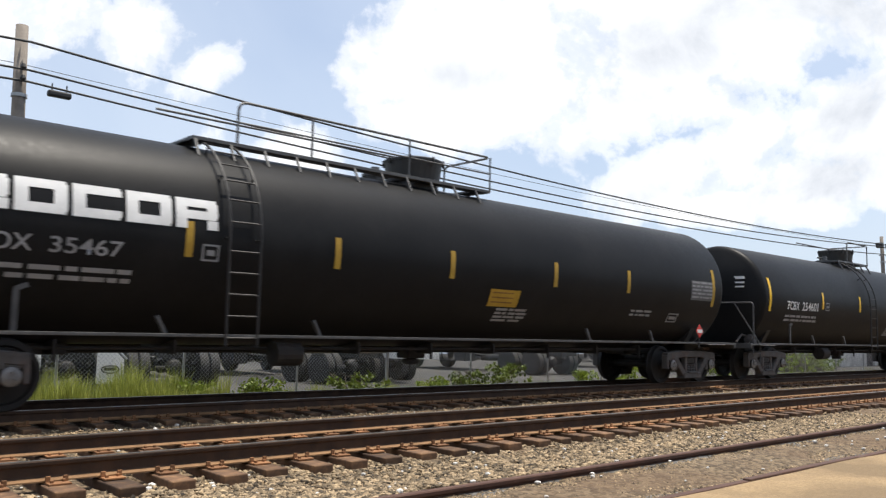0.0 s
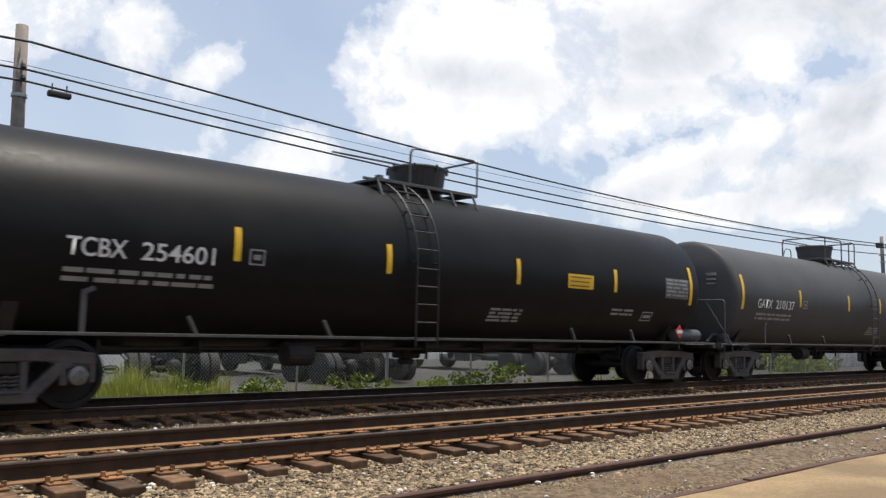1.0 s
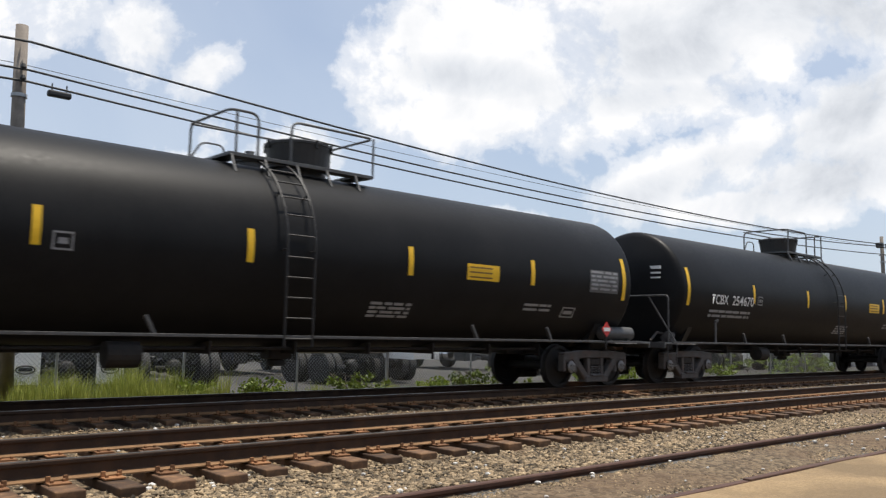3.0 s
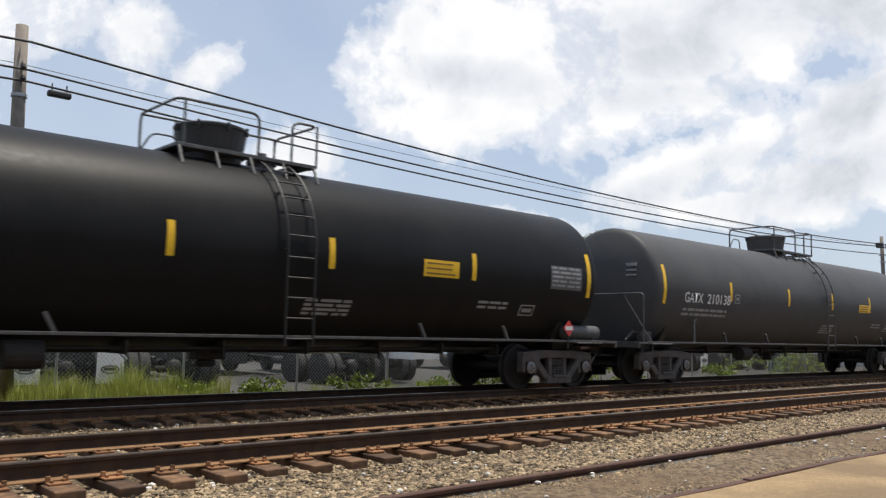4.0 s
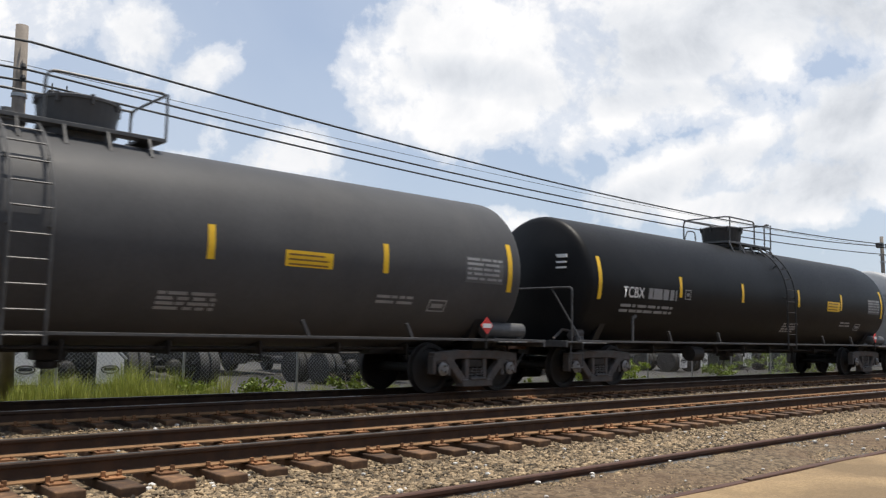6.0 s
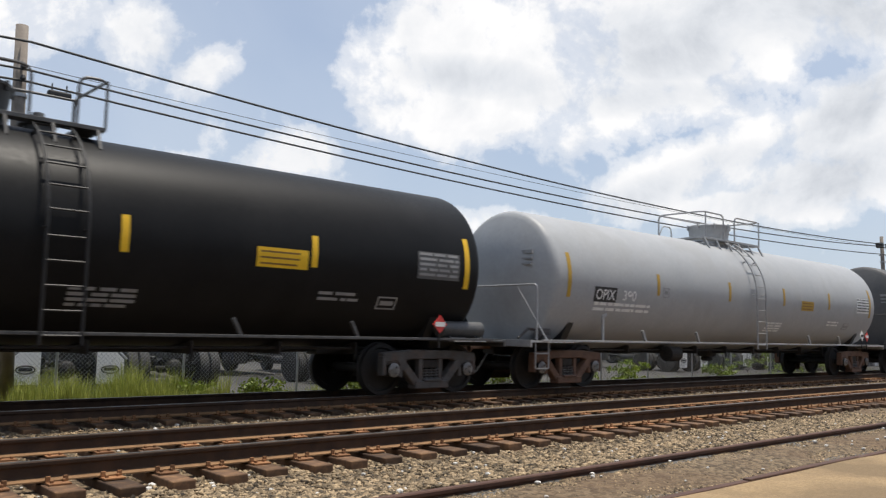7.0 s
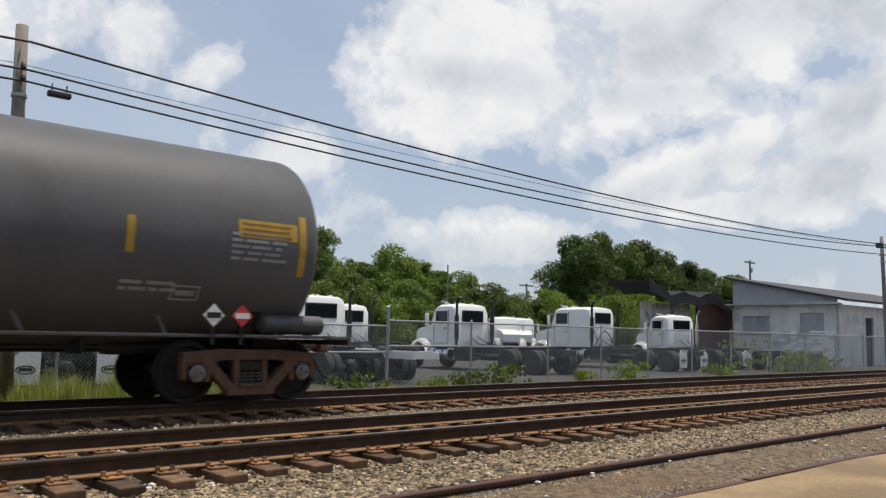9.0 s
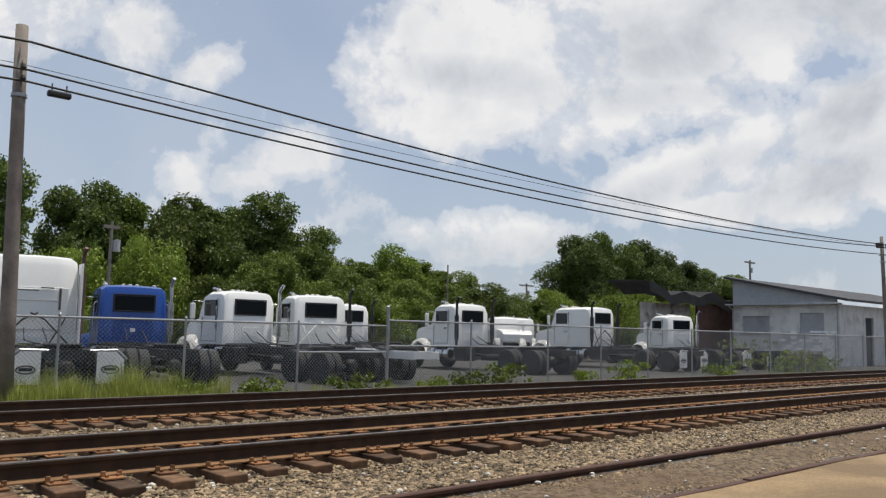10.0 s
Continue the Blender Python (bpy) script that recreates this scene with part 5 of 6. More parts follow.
    for u in (-1.0, -0.86, -0.5, 0.0, 0.5, 0.86, 1.0):
        ring = []
        for a, b in prof:
            high = max(0.0, (b - z0) / (top - z0))
            edge = abs(u) == 1.0
            drop = 0.05 * u * u * high ** 6 + (0.09 if edge and b > top - 0.4 else 0.0)
            inward = 0.06 * high ** 2
            along = 0.07 if edge and a < 0.2 else 0.0
            ring.append(bm.verts.new((u * (w - inward), a + along, b - drop)))
        rings.append(ring)
    n = len(prof)
    for A, C in zip(rings, rings[1:]):
        for k in range(n):
            bm.faces.new((A[k], C[k], C[(k + 1) % n], A[(k + 1) % n]))
    bm.faces.new(rings[0]), bm.faces.new(rings[-1][::-1])
    bmesh.ops.recalc_face_normals(bm, faces=bm.faces)
    cab = part("cab", mesh_of("cab", bm, body, True), None, t)
    if kind != "sleeper":
        bm = B()
        box(bm, -0.60, 0.60, -0.035, 0.02, top - 0.83, top - 0.34, 0.03)
        part("rear_window", bm, M["glass"], cab)
        bm = B()
        for a, b, c, d in ((-0.66, 0.66, top - 0.34, top - 0.30), (-0.66, 0.66, top - 0.87, top - 0.83), (-0.66, -0.60, top - 0.83, top - 0.34), (0.60, 0.66, top - 0.83, top - 0.34)):
            box(bm, a, b, -0.042, 0.0, c, d, 0.006)
        part("window_gasket", bm, M["rubber"], cab)
        bm = B()
        box(bm, -0.62, 0.62, -0.020, 0.01, z0 + 0.16, z0 + 0.80, 0.012)
        box(bm, -0.36, 0.36, -0.032, -0.010, z0 + 0.30, z0 + 0.62, 0.010)
        part("rear_panel", bm, body, cab)
        bm = B()
        box(bm, -w + 0.10, w - 0.10, -0.012, 0.01, z0 - 0.02, z0 + 0.05, 0.004)
        part("cab_skirt", bm, M["plate"], cab)
        if paint == "blue":
            bm = B()
            box(bm, -0.10, 0.06, -0.044, -0.034, z0 + 0.38, z0 + 0.50, 0.004)
            part("notice", bm, M["cabwhite"], cab, "small white notice")
    else:
        bm = B()
        box(bm, -0.92, 0.92, -0.030, 0.0, 1.45, 2.72, 0.02)
        box(bm, -0.55, 0.62, -0.055, -0.020, 2.30, 2.66, 0.02)
        part("rear_panel", bm, body, cab)
        bm = B()
        for q in ((-0.66, -0.60, 2.15, 2.78), (0.66, 0.72, 2.05, 2.70)):
            box(bm, q[0], q[1], -0.07, -0.03, q[2], q[3], 0.01)
        box(bm, -0.5, 0.1, -0.07, -0.05, 2.60, 2.635, 0.008)
        box(bm, 0.15, 0.5, -0.07, -0.05, 2.68, 2.715, 0.008)
        part("panel_catch", bm, M["plate"], cab)
        for s in (-1, 1):
            bm = B()
            box(bm, s * 1.2 - 0.03, s * 1.2 + 0.03, -0.45, 0.05, 1.0, 3.45, 0.02)
            part("side_fairing", bm, body, t)
    if "sleeper" in kind or kind == "bare":
        for s in (-1, 1):
            bm = B()
            tube(bm, [(s * 0.95, -0.14, 1.05), (s * 0.30, -0.16, 1.75), (-s * 0.10, -0.14, 1.95)], 0.026, 6)
            tube(bm, [(s * 0.90, -0.14, 1.9), (s * 0.45, -0.16, 1.05)], 0.022, 6)
            part("brace", bm, M["chassis"] if kind != "bare" else body, t)
    for s in (-1, 1):
        bm = B()
        box(bm, s * (w - 0.03) - 0.02, s * (w - 0.03) + 0.02, deep - 1.05, deep - 0.30, top - 0.90, top - 0.34, 0.015)
        part("side_window", bm, M["glass"], cab)
        bm = B()
        for q in ((deep - 1.15, deep - 1.13, z0 + 0.1, top - 0.3), (deep - 0.2, deep - 0.18, z0 + 0.1, top - 0.95), (deep - 1.15, deep - 0.18, z0 + 0.1, z0 + 0.12)):
            box(bm, s * (w - 0.012) - 0.012, s * (w - 0.012) + 0.016, *q)
        box(bm, s * (w + 0.01) - 0.015, s * (w + 0.01) + 0.015, deep - 1.05, deep - 0.9, z0 + 0.75, z0 + 0.82, 0.01)
        part("door_seam", bm, M["plate"], cab)
        bm = B()
        tube(bm, rounded([(s * w, deep - 1.22, z0 + 0.5), (s * (w + 0.09), deep - 1.22, z0 + 0.55), (s * (w + 0.09), deep - 1.22, z0 + 1.3), (s * w, deep - 1.22, z0 + 1.35)], 0.05, 2), 0.018, 6)
        part("grab_handle", bm, M["chrome"], cab)
        bm = B()
        tube(bm, [(s * (w - 0.05), deep - 0.15, top - 0.40), (s * (w + 0.30), deep - 0.05, top - 0.36), (s * (w + 0.30), deep - 0.05, top - 1.15), (s * (w - 0.02), deep - 0.15, top - 1.15)], 0.016, 6)
        arm = part("mirror_arm", bm, M["chrome"], t)
        bm = B()
        box(bm, s * (w + 0.3) - 0.10, s * (w + 0.3) + 0.10, deep - 0.09, deep - 0.01, top - 1.02, top - 0.45, 0.03)
        part("mirror", bm, body if paint != "blue" else M["chassis"], arm)
        bm = B()
        lathe(bm, [(0.25, 0.02), (0.28, 0.29), (0.31, 0.30), (1.45, 0.30), (1.48, 0.29), (1.51, 0.02)], "y", 20, (s * 0.95, 0.0, 0.70))
        tank = part("fuel_tank", bm, M["chrome"], t, smooth=False)
        bm = B()
        for yy in (0.6, 1.15):
            lathe(bm, [(yy, 0.305), (yy, 0.315), (yy + 0.06, 0.315), (yy + 0.06, 0.305)], "y", 20, (s * 0.95, 0.0, 0.70))
        box(bm, s * 1.02 - 0.2, s * 1.02 + 0.2, 0.5, 1.3, 1.0, 1.03, 0.008)
        part("tank_strap", bm, M["chassis"], tank)
    # bonnet with a sloping top, grille shoulder and front wings
    bm = B()
    front = [(deep - 0.05, 1.1), (deep - 0.05, 2.02), (deep + 0.5, 1.98), (deep + 1.3, 1.82), (deep + 1.48, 1.66), (deep + 1.5, 1.1)]
    A, C = ([bm.verts.new((u * (0.76 - 0.06 * max(0, a - deep)), a, b)) for a, b in front] for u in (-1, 1))
    for k in range(len(front)):
        bm.faces.new((A[k], C[k], C[(k + 1) % len(front)], A[(k + 1) % len(front)]))
    bm.faces.new(A), bm.faces.new(C[::-1])
    bmesh.ops.recalc_face_normals(bm, faces=bm.faces)
    bmesh.ops.bevel(bm, geom=list(bm.edges), offset=0.06, segments=2, profile=0.6, affect="EDGES")
    part("bonnet", bm, body, t)
    for s in (-1, 1):
        bm = B()
        arc = [(math.cos(radians(a)), math.sin(radians(a))) for a in range(0, 181, 15)]
        fy = deep + 0.75 if kind != "sleeper" else deep + 0.3
        rows = [[bm.verts.new((s * u, fy + r * c, 0.58 + (r + 0.03) * q)) for c, q in arc] for u, r in ((0.66, 0.76), (0.95, 0.76), (1.16, 0.70), (1.21, 0.60))]
        for A, C in zip(rows, rows[1:]):
            for k in range(len(arc) - 1):
                bm.faces.new((A[k], A[k + 1], C[k + 1], C[k]))
        bmesh.ops.solidify(bm, geom=bm.faces[:], thickness=0.04)
        part("front_wing", bm, body, t, smooth=True)
    for s in stacks:
        bm = B()
        e = s * (w + 0.06)
        tube(bm, rounded([(e, -0.16, 1.0), (e, -0.16, top + 0.06), (e + s * 0.03, -0.34, top + 0.26)], 0.1), 0.058, 12)
        tube(bm, [(e, -0.16, 1.35), (e, -0.16, top - 0.55)], 0.10, 14)
        part("exhaust_pipe", bm, M[pipe], t)
    for k in (-0.78, -0.22, 0, 0.22, 0.78):
        bm = B()
        box(bm, k - 0.055, k + 0.055, deep - 0.85, deep - 0.68, top - 0.03, top + 0.06, 0.025)
        part("roof_light", bm, M["lens"], cab)
    bm = B()
    tube(bm, [(-0.72, deep - 0.9, top - 0.04), (-0.72, deep - 0.6, top + 0.05), (-0.72, deep - 0.35, top + 0.08)], 0.035, 8, r_end=0.06)
    part("horn", bm, M["chrome"], cab)
    bm = B()
    box(bm, -0.55, 0.55, -back + 1.3, -back + 2.2, 1.03, 1.10, 0.03)
    box(bm, -0.42, 0.42, -back + 1.15, -back + 1.45, 1.08, 1.15, 0.03)
    part("fifth_wheel", bm, M["chassis"], t)
    bm = B()
    for s in (-1, 1):
        tube(bm, [(s * 0.25, -0.10, 1.5), (s * 0.30, -0.7, 1.16), (s * 0.18, -1.4, 1.10), (s * 0.1, -2.2, 1.08)], 0.018, 6)
    part("air_line", bm, M["hose"], t)
    if flaps:
        for s in (-1, 1):
            bm = B()
            ya, yb = -back + 0.25, -back + 0.27
            face = [(s * (0.92 + u), v) for u, v in ((-0.31, 0.22), (0.31, 0.22), (0.31, 0.80), (0.12, 0.98), (-0.31, 0.98))]
            va, vb = ([bm.verts.new((a, q, c)) for a, c in face] for q in (ya, yb))
            bm.faces.new(va), bm.faces.new(vb[::-1])
            for k in range(5):
                bm.faces.new((va[k], vb[k], vb[(k + 1) % 5], va[(k + 1) % 5]))
            bmesh.ops.recalc_face_normals(bm, faces=bm.faces)
            flap = part("mud_flap", bm, M["cabwhite"], t, "white mud flap with a dark oval mark")
            bm = B()
            tube(bm, [(s * 0.92 + 0.2 * math.cos(a), ya - 0.01, 0.56 + 0.09 * math.sin(a)) for a in [k * math.tau / 16 for k in range(16)]], 0.016, 5, True)
            box(bm, s * 0.92 - 0.14, s * 0.92 + 0.14, ya - 0.015, ya - 0.002, 0.53, 0.60)
            part("oval_mark", bm, M["chassis"], flap)
            bm = B()
            tube(bm, [(s * 0.45, ya + 0.03, 1.0), (s * 1.06, ya + 0.03, 1.02), (s * 1.30, ya + 0.03, 0.80)], 0.03, 6)
            part("flap_bracket", bm, M["galv"], t)
    return t


def build_yard():
    lorry(7.5, 26.2, -8, "white", "sleeper", "white high-roof sleeper tractor with white mud flaps", flaps=True, back=6.2, stacks=(1,), pipe="stackrust")
    lorry(10.65, 26.6, -10, "blue", "day", "blue day-cab tractor with a bare black chassis", back=6.0, stacks=(1,), pipe="chrome")
    lorry(14.75, 26.4, 5, "white", "day", "white day-cab tractor with a wide rear window", back=6.4, stacks=(1,), pipe="chrome")
    lorry(17.75, 26.4, -9, "white", "bare", "white day-cab tractor with a long pale chassis", back=7.6)
    lorry(24.4, 33.5, 0, "white", "day", "white tractor parked in the second row", back=4.6)
    lorry(26.2, 26.8, 0, "white", "day", "white tractor with twin exhaust stacks", back=5.6, stacks=(-1, 1))
    lorry(46.2, 44.2, 150, "white", "day", "white tractor facing out of the second row", back=4.6)
    lorry(49.7, 45.5, 140, "white", "day", "white tractor beyond the sleeper tractor", back=4.6)
    lorry(35.6, 26.6, 0, "white", "low_sleeper", "white flat-roofed sleeper tractor with exhaust stacks", flaps=True, back=5.6, stacks=(-1, 1))
    lorry(43.2, 26.6, -13, "white", "day", "white tractor with white mud flaps", flaps=True, back=5.8, pipe="chrome")
    lorry(43.5, 33.0, -5, "white", "day", "white tractor beside the rusty shed", back=4.6)


# ---- buildings ----
def wall_with_holes(bm, u0, u1, z0, z1, holes, put):
    """A wall of thickness 0.25 with rectangular openings; put(u, depth, z) gives the place."""
    us = sorted({u0, u1, *[h[0] for h in holes], *[h[1] for h in holes]})
    zs = sorted({z0, z1, *[h[2] for h in holes], *[h[3] for h in holes]})
    for a, b in zip(us, us[1:]):
        for c, d in zip(zs, zs[1:]):
            if any(h[0] <= a and b <= h[1] and h[2] <= c and d <= h[3] for h in holes):
                continue
            v = [bm.verts.new(put(u, q, z)) for u in (a, b) for q in (0, 0.25) for z in (c, d)]
            for q in ((0, 1, 3, 2), (4, 6, 7, 5), (0, 4, 5, 1), (2, 3, 7, 6), (0, 2, 6, 4), (1, 5, 7, 3)):
                bm.faces.new([v[i] for i in q])


def build_buildings():
    house = thing("workshop_building", pose(55, 22.3, -0.5), "low painted block workshop with a dark shed roof", "building")
    bm = B()
    wall_with_holes(bm, 0, 7.4, 0, 4.1, [(1.0, 2.6, 2.2, 3.5), (4.7, 6.7, 2.15, 3.3)], lambda u, q, z: (q, u, z))
    bmesh.ops.remove_doubles(bm, verts=bm.verts, dist=0.001)
    bmesh.ops.recalc_face_normals(bm, faces=bm.faces)
    part("wall", bm, M["plaster"], house)
    bm = B()
    wall_with_holes(bm, 0.252, 26, 0, 4.05, [(4.2, 5.6, 0, 3.3), (9, 11, 1.3, 2.9), (15, 17, 1.3, 2.9)], lambda u, q, z: (u, q, z))
    bmesh.ops.remove_doubles(bm, verts=bm.verts, dist=0.001)
    bmesh.ops.recalc_face_normals(bm, faces=bm.faces)
    part("wall", bm, M["plaster"], house)
    for x0, x1, y0, y1 in ((25.75, 26.0, 0.26, 7.4), (0.26, 25.7, 7.15, 7.4)):
        bm = B()
        box(bm, x0, x1, y0, y1, 0, 4.05)
        part("wall", bm, M["plaster"], house)
    # gable strip of sheet metal above the block wall
    bm = B()
    A = [bm.verts.new((x, y, z)) for x in (0.03, 0.23) for y, z in ((7.4, 4.11), (7.4, 5.85), (0.2, 4.45), (0.2, 4.11))]
    for q in ((0, 1, 2, 3), (7, 6, 5, 4), (0, 4, 5, 1), (1, 5, 6, 2), (2, 6, 7, 3), (3, 7, 4, 0)):
        bm.faces.new([A[i] for i in q])
    part("gable_sheeting", bm, M["metalwall"], house)
    bm = B()
    A = [bm.verts.new((x, y, z + h)) for x in (-0.35, 26.4) for y, z in ((7.9, 5.97), (-0.7, 4.22)) for h in (0, 0.16)]
    for q in ((0, 1, 3, 2), (4, 6, 7, 5), (0, 4, 5, 1), (2, 3, 7, 6), (0, 2, 6, 4), (1, 5, 7, 3)):
        bm.faces.new([A[i] for i in q])
    part("roof", bm, M["roof"], house)
    bm = B()
    box(bm, -0.55, 0.06, -0.15, 7.7, 4.02, 4.14, 0.02)
    part("eave_board", bm, M["metalwall"], house)
    bm = B()
    tube(bm, rounded([(-0.4, 7.5, 4.0), (-0.08, 7.35, 3.7), (-0.08, 7.35, 0.1)], 0.1), 0.05, 8)
    part("downpipe", bm, M["metalwall"], house)
    bm = B()
    tube(bm, [(-0.06, 0.12, 4.0), (-0.06, 0.12, 0.1)], 0.045, 8)
    part("downpipe", bm, M["metalwall"], house)
    for y0, y1, z0, z1 in ((1.0, 2.6, 2.2, 3.5), (4.7, 6.7, 2.15, 3.3)):
        bm = B()
        box(bm, 0.14, 0.19, y0, y1, z0, z1)
        win = part("window", bm, M["metalwall"], house, "boarded grey window")
        bm = B()
        box(bm, -0.14, 0.12, y0 - 0.1, y1 + 0.1, z0 - 0.12, z0 - 0.01, 0.01)
        part("sill", bm, M["metalwall"], win)
    bm = B()
    box(bm, 4.25, 5.55, 0.12, 0.18, 0, 3.28)
    part("door", bm, M["roof"], house, "dark doorway")
    for x0, x1 in ((9, 11), (15, 17)):
        bm = B()
        box(bm, x0, x1, 0.14, 0.19, 1.3, 2.9)
        part("window", bm, M["glass"], house)
    # pale worn patch of whitewashed stone at the corner
    rnd = random.Random(3)
    stone_mesh = []
    for k in range(3):
        bm = B()
        box(bm, -0.035, 0.0, 0, 0.36 + 0.05 * k, 0, 0.17, 0.015)
        stone_mesh.append(mesh_of("stone", bm, M["cabwhite"]))
    for k in range(12 * 9):
        row, col = k // 9, k % 9
        z, u = 0.05 + 0.19 * row, 0.05 + col * 0.44 + (0.2 if row % 2 else 0)
        if rnd.random() < 0.95 - 0.085 * col - 0.02 * row:
            part("stone", stone_mesh[k % 3], None, house, at=pose(rnd.uniform(0, 0.012), u, z))
        if rnd.random() < 0.8 and not 4.0 < u + 2.6 < 5.7:
            part("stone", stone_mesh[k % 3], None, house, at=pose(u + 2.7, rnd.uniform(0, 0.012), z, rz=-90) @ pose(0, -0.4, 0))
    shed = thing("rusty_shed", pose(47.5, 31.0, -0.5), "rust-brown shed under a sagging dark tarpaulin roof", "shed")
    bm = B()
    box(bm, 5.0, 10.5, 0, 0.2, 0, 4.1)
    part("wall", bm, M["rustwall"], shed)
    bm = B()
    box(bm, -0.9, 4.998, 0.6, 0.8, 0, 4.0)
    part("wall", bm, M["mottled"], shed, "pale wall with rust-brown stains")
    bm = B()
    rows = []
    for i in range(24):
        x = -1.4 + i * 0.5
        z = 4.75 + 0.5 * max(0.0, 1 - i / 5) + 0.12 * math.sin(i * 0.9) + 0.10 * math.cos(i * 0.37) - 0.016 * max(0, i - 14) ** 1.5
        rows.append([bm.verts.new((x, y, z + dz + 0.16 * noise.noise((x * 1.3, y, dz)))) for y, dz in ((-0.35, -0.75), (-0.3, 0.0), (1.5, 0.12), (3.5, 0.1))])
    for A, C in zip(rows, rows[1:]):
        for k in range(3):
            bm.faces.new((A[k], C[k], C[k + 1], A[k + 1]))
    bmesh.ops.solidify(bm, geom=bm.faces[:], thickness=0.06)
    part("tarpaulin", bm, M["roof"], shed, "sagging black tarpaulin")
    for x, y, tall, r, arm in ((118.3, 61.0, 13.7, 0.2, 1.5), (94.6, 85.0, 9.6, 0.18, 1.6), (19.1, 52.0, 8.2, 0.14, 0.5), (53.3, 58.0, 8.2, 0.10, 0.0)):
        far = thing("far_utility_pole", pose(x, y, -0.5), "distant dark utility pole beyond the yard", "utility pole", "far poles")
        bm = B()
        tube(bm, [(0, 0, 0), (0, 0, tall)], r, 8, r_end=r * 0.7)
        part("shaft", bm, M["wood"], far)
        if not arm:
            continue
        bm = B()
        box(bm, -arm, arm, -0.1, 0.1, tall - 0.45, tall - 0.25)
        part("crossarm", bm, M["wood"], far)
        bm = B()
        lathe(bm, [(tall - 1.9, 0.05), (tall - 1.88, 0.24), (tall - 1.15, 0.24), (tall - 1.12, 0.05)], "z", 14, (0.35, 0, 0))
        part("transformer", bm, M["metalwall"], far)


def build_scrap():
    """A dark covered heap beside the workshop and an unseen wall added behind the camera to block low sky light."""
    heap = thing("covered_stack", pose(43.7, 20.0, -0.47), "low stack under a dark tarpaulin beside the workshop", "stack")
    bm = B()
    rows = []
    for i in range(15):
        x = -2.1 + i * 0.3
        rows.append([bm.verts.new((x, y, max(0.0, z + (0.06 * noise.noise((x * 2, y * 2, z)) if z else 0)))) for y, z in ((-0.55, 0.0), (-0.5, 0.9), (-0.35, 1.04), (0.35, 1.06), (0.5, 0.9), (0.55, 0.0))])
    for A, C in zip(rows, rows[1:]):
        for k in range(5):
            bm.faces.new((A[k], C[k], C[k + 1], A[k + 1]))
    bm.faces.new(rows[0]), bm.faces.new(rows[-1][::-1])
    bmesh.ops.recalc_face_normals(bm, faces=bm.faces)
    part("cover", bm, M["roof"], heap)
    bm = B()
    box(bm, -2.05, 2.0, -0.5, 0.5, 0.0, 0.1)
    part("pallet", bm, M["wood"], heap)
    # unseen wall, added to keep low sky light off the tank sides
    bm = B()
    box(bm, -70, 150, -12.3, -12.0, -0.6, 5.0)
    tagged(part("wall_south", bm, M["roof"]), "plain dark unseen wall added behind the camera to block low sky light", "wall", kind="structure")


# ---- trees and weeds ----
def leaf_cloud(centres, radii, count, size, gen, flat=0.75):
    """Many small leaf blades gathered into clumps."""
    which = gen.integers(0, len(centres), count)
    d = gen.normal(size=(count, 3))
    d /= np.linalg.norm(d, axis=1)[:, None]
    rad = (gen.random(count) ** 0.45)[:, None]
    c = centres[which] + d * rad * radii[which][:, None] * np.array([1, 1, flat])
    a, b = gen.normal(size=(count, 3)), gen.normal(size=(count, 3))
    a /= np.linalg.norm(a, axis=1)[:, None]
    b -= a * (a * b).sum(1)[:, None]
    b /= np.linalg.norm(b, axis=1)[:, None]
    s = size * gen.uniform(0.6, 1.35, (count, 1))
    v = np.stack([c - a * s, c + b * s * 0.55, c + a * s, c - b * s * 0.55], 1).reshape(-1, 3)
    return v, np.arange(count * 4).reshape(-1, 4)


def tree_proto(seed, height, width, material, leaves, low=0.18, leaf=0.165):
    gen = np.random.default_rng(seed)
    rnd = random.Random(seed)
    tree = thing("tree", pose(0, 0, 0))
    bm = B()
    tube(bm, [(0.15 * math.sin(k), 0.1 * math.cos(k * 2), height * 0.72 * k / 6) for k in range(7)], 0.032 * height * 0.9, 9, r_end=0.05)
    part("trunk", bm, M["bark"], tree)
    lobes = []
    for k in range(13):
        t = (k + 0.5) / 13
        z = height * (low + (0.86 - low) * t)
        reach = width * 0.34 * math.sin(math.pi * (0.15 + 0.72 * t)) * rnd.uniform(0.55, 1.15)
        a = k * 2.4 + rnd.uniform(-0.5, 0.5)
        size = width * rnd.uniform(0.17, 0.29) * (1.0 if t < 0.7 else 0.8)
        lobes.append((reach * math.cos(a), reach * math.sin(a), z, size))
        if k % 2 == 0:
            bm = B()
            q = Vector((reach * math.cos(a), reach * math.sin(a), z))
            tube(bm, [(0, 0, z * 0.55), (q.x * 0.5, q.y * 0.5, z * 0.82), q], 0.09, 6, r_end=0.02)
            part("limb", bm, M["bark"], tree)
    spots = []
    while len(spots) < leaves // 9:
        lx, ly, lz, size = rnd.choice(lobes)
        d = Vector((rnd.gauss(0, 1), rnd.gauss(0, 1), rnd.gauss(0, 1))).normalized() * size * rnd.random() ** 0.38
        p = Vector((lx + d.x, ly + d.y, lz + d.z * 0.85))
        if noise.noise(p * 0.75 + Vector((seed, 0, 0))) + 0.6 * noise.noise(p * 1.9) > -0.12 and p.z > height * 0.02:
            spots.append(p)
    v, f = leaf_cloud(np.array(spots), np.full(len(spots), 0.45), leaves, leaf, gen)
    me = bpy.data.meshes.new("crown")
    me.from_pydata(v.tolist(), [], f.tolist())
    part("crown", me, material, tree)
    return tree


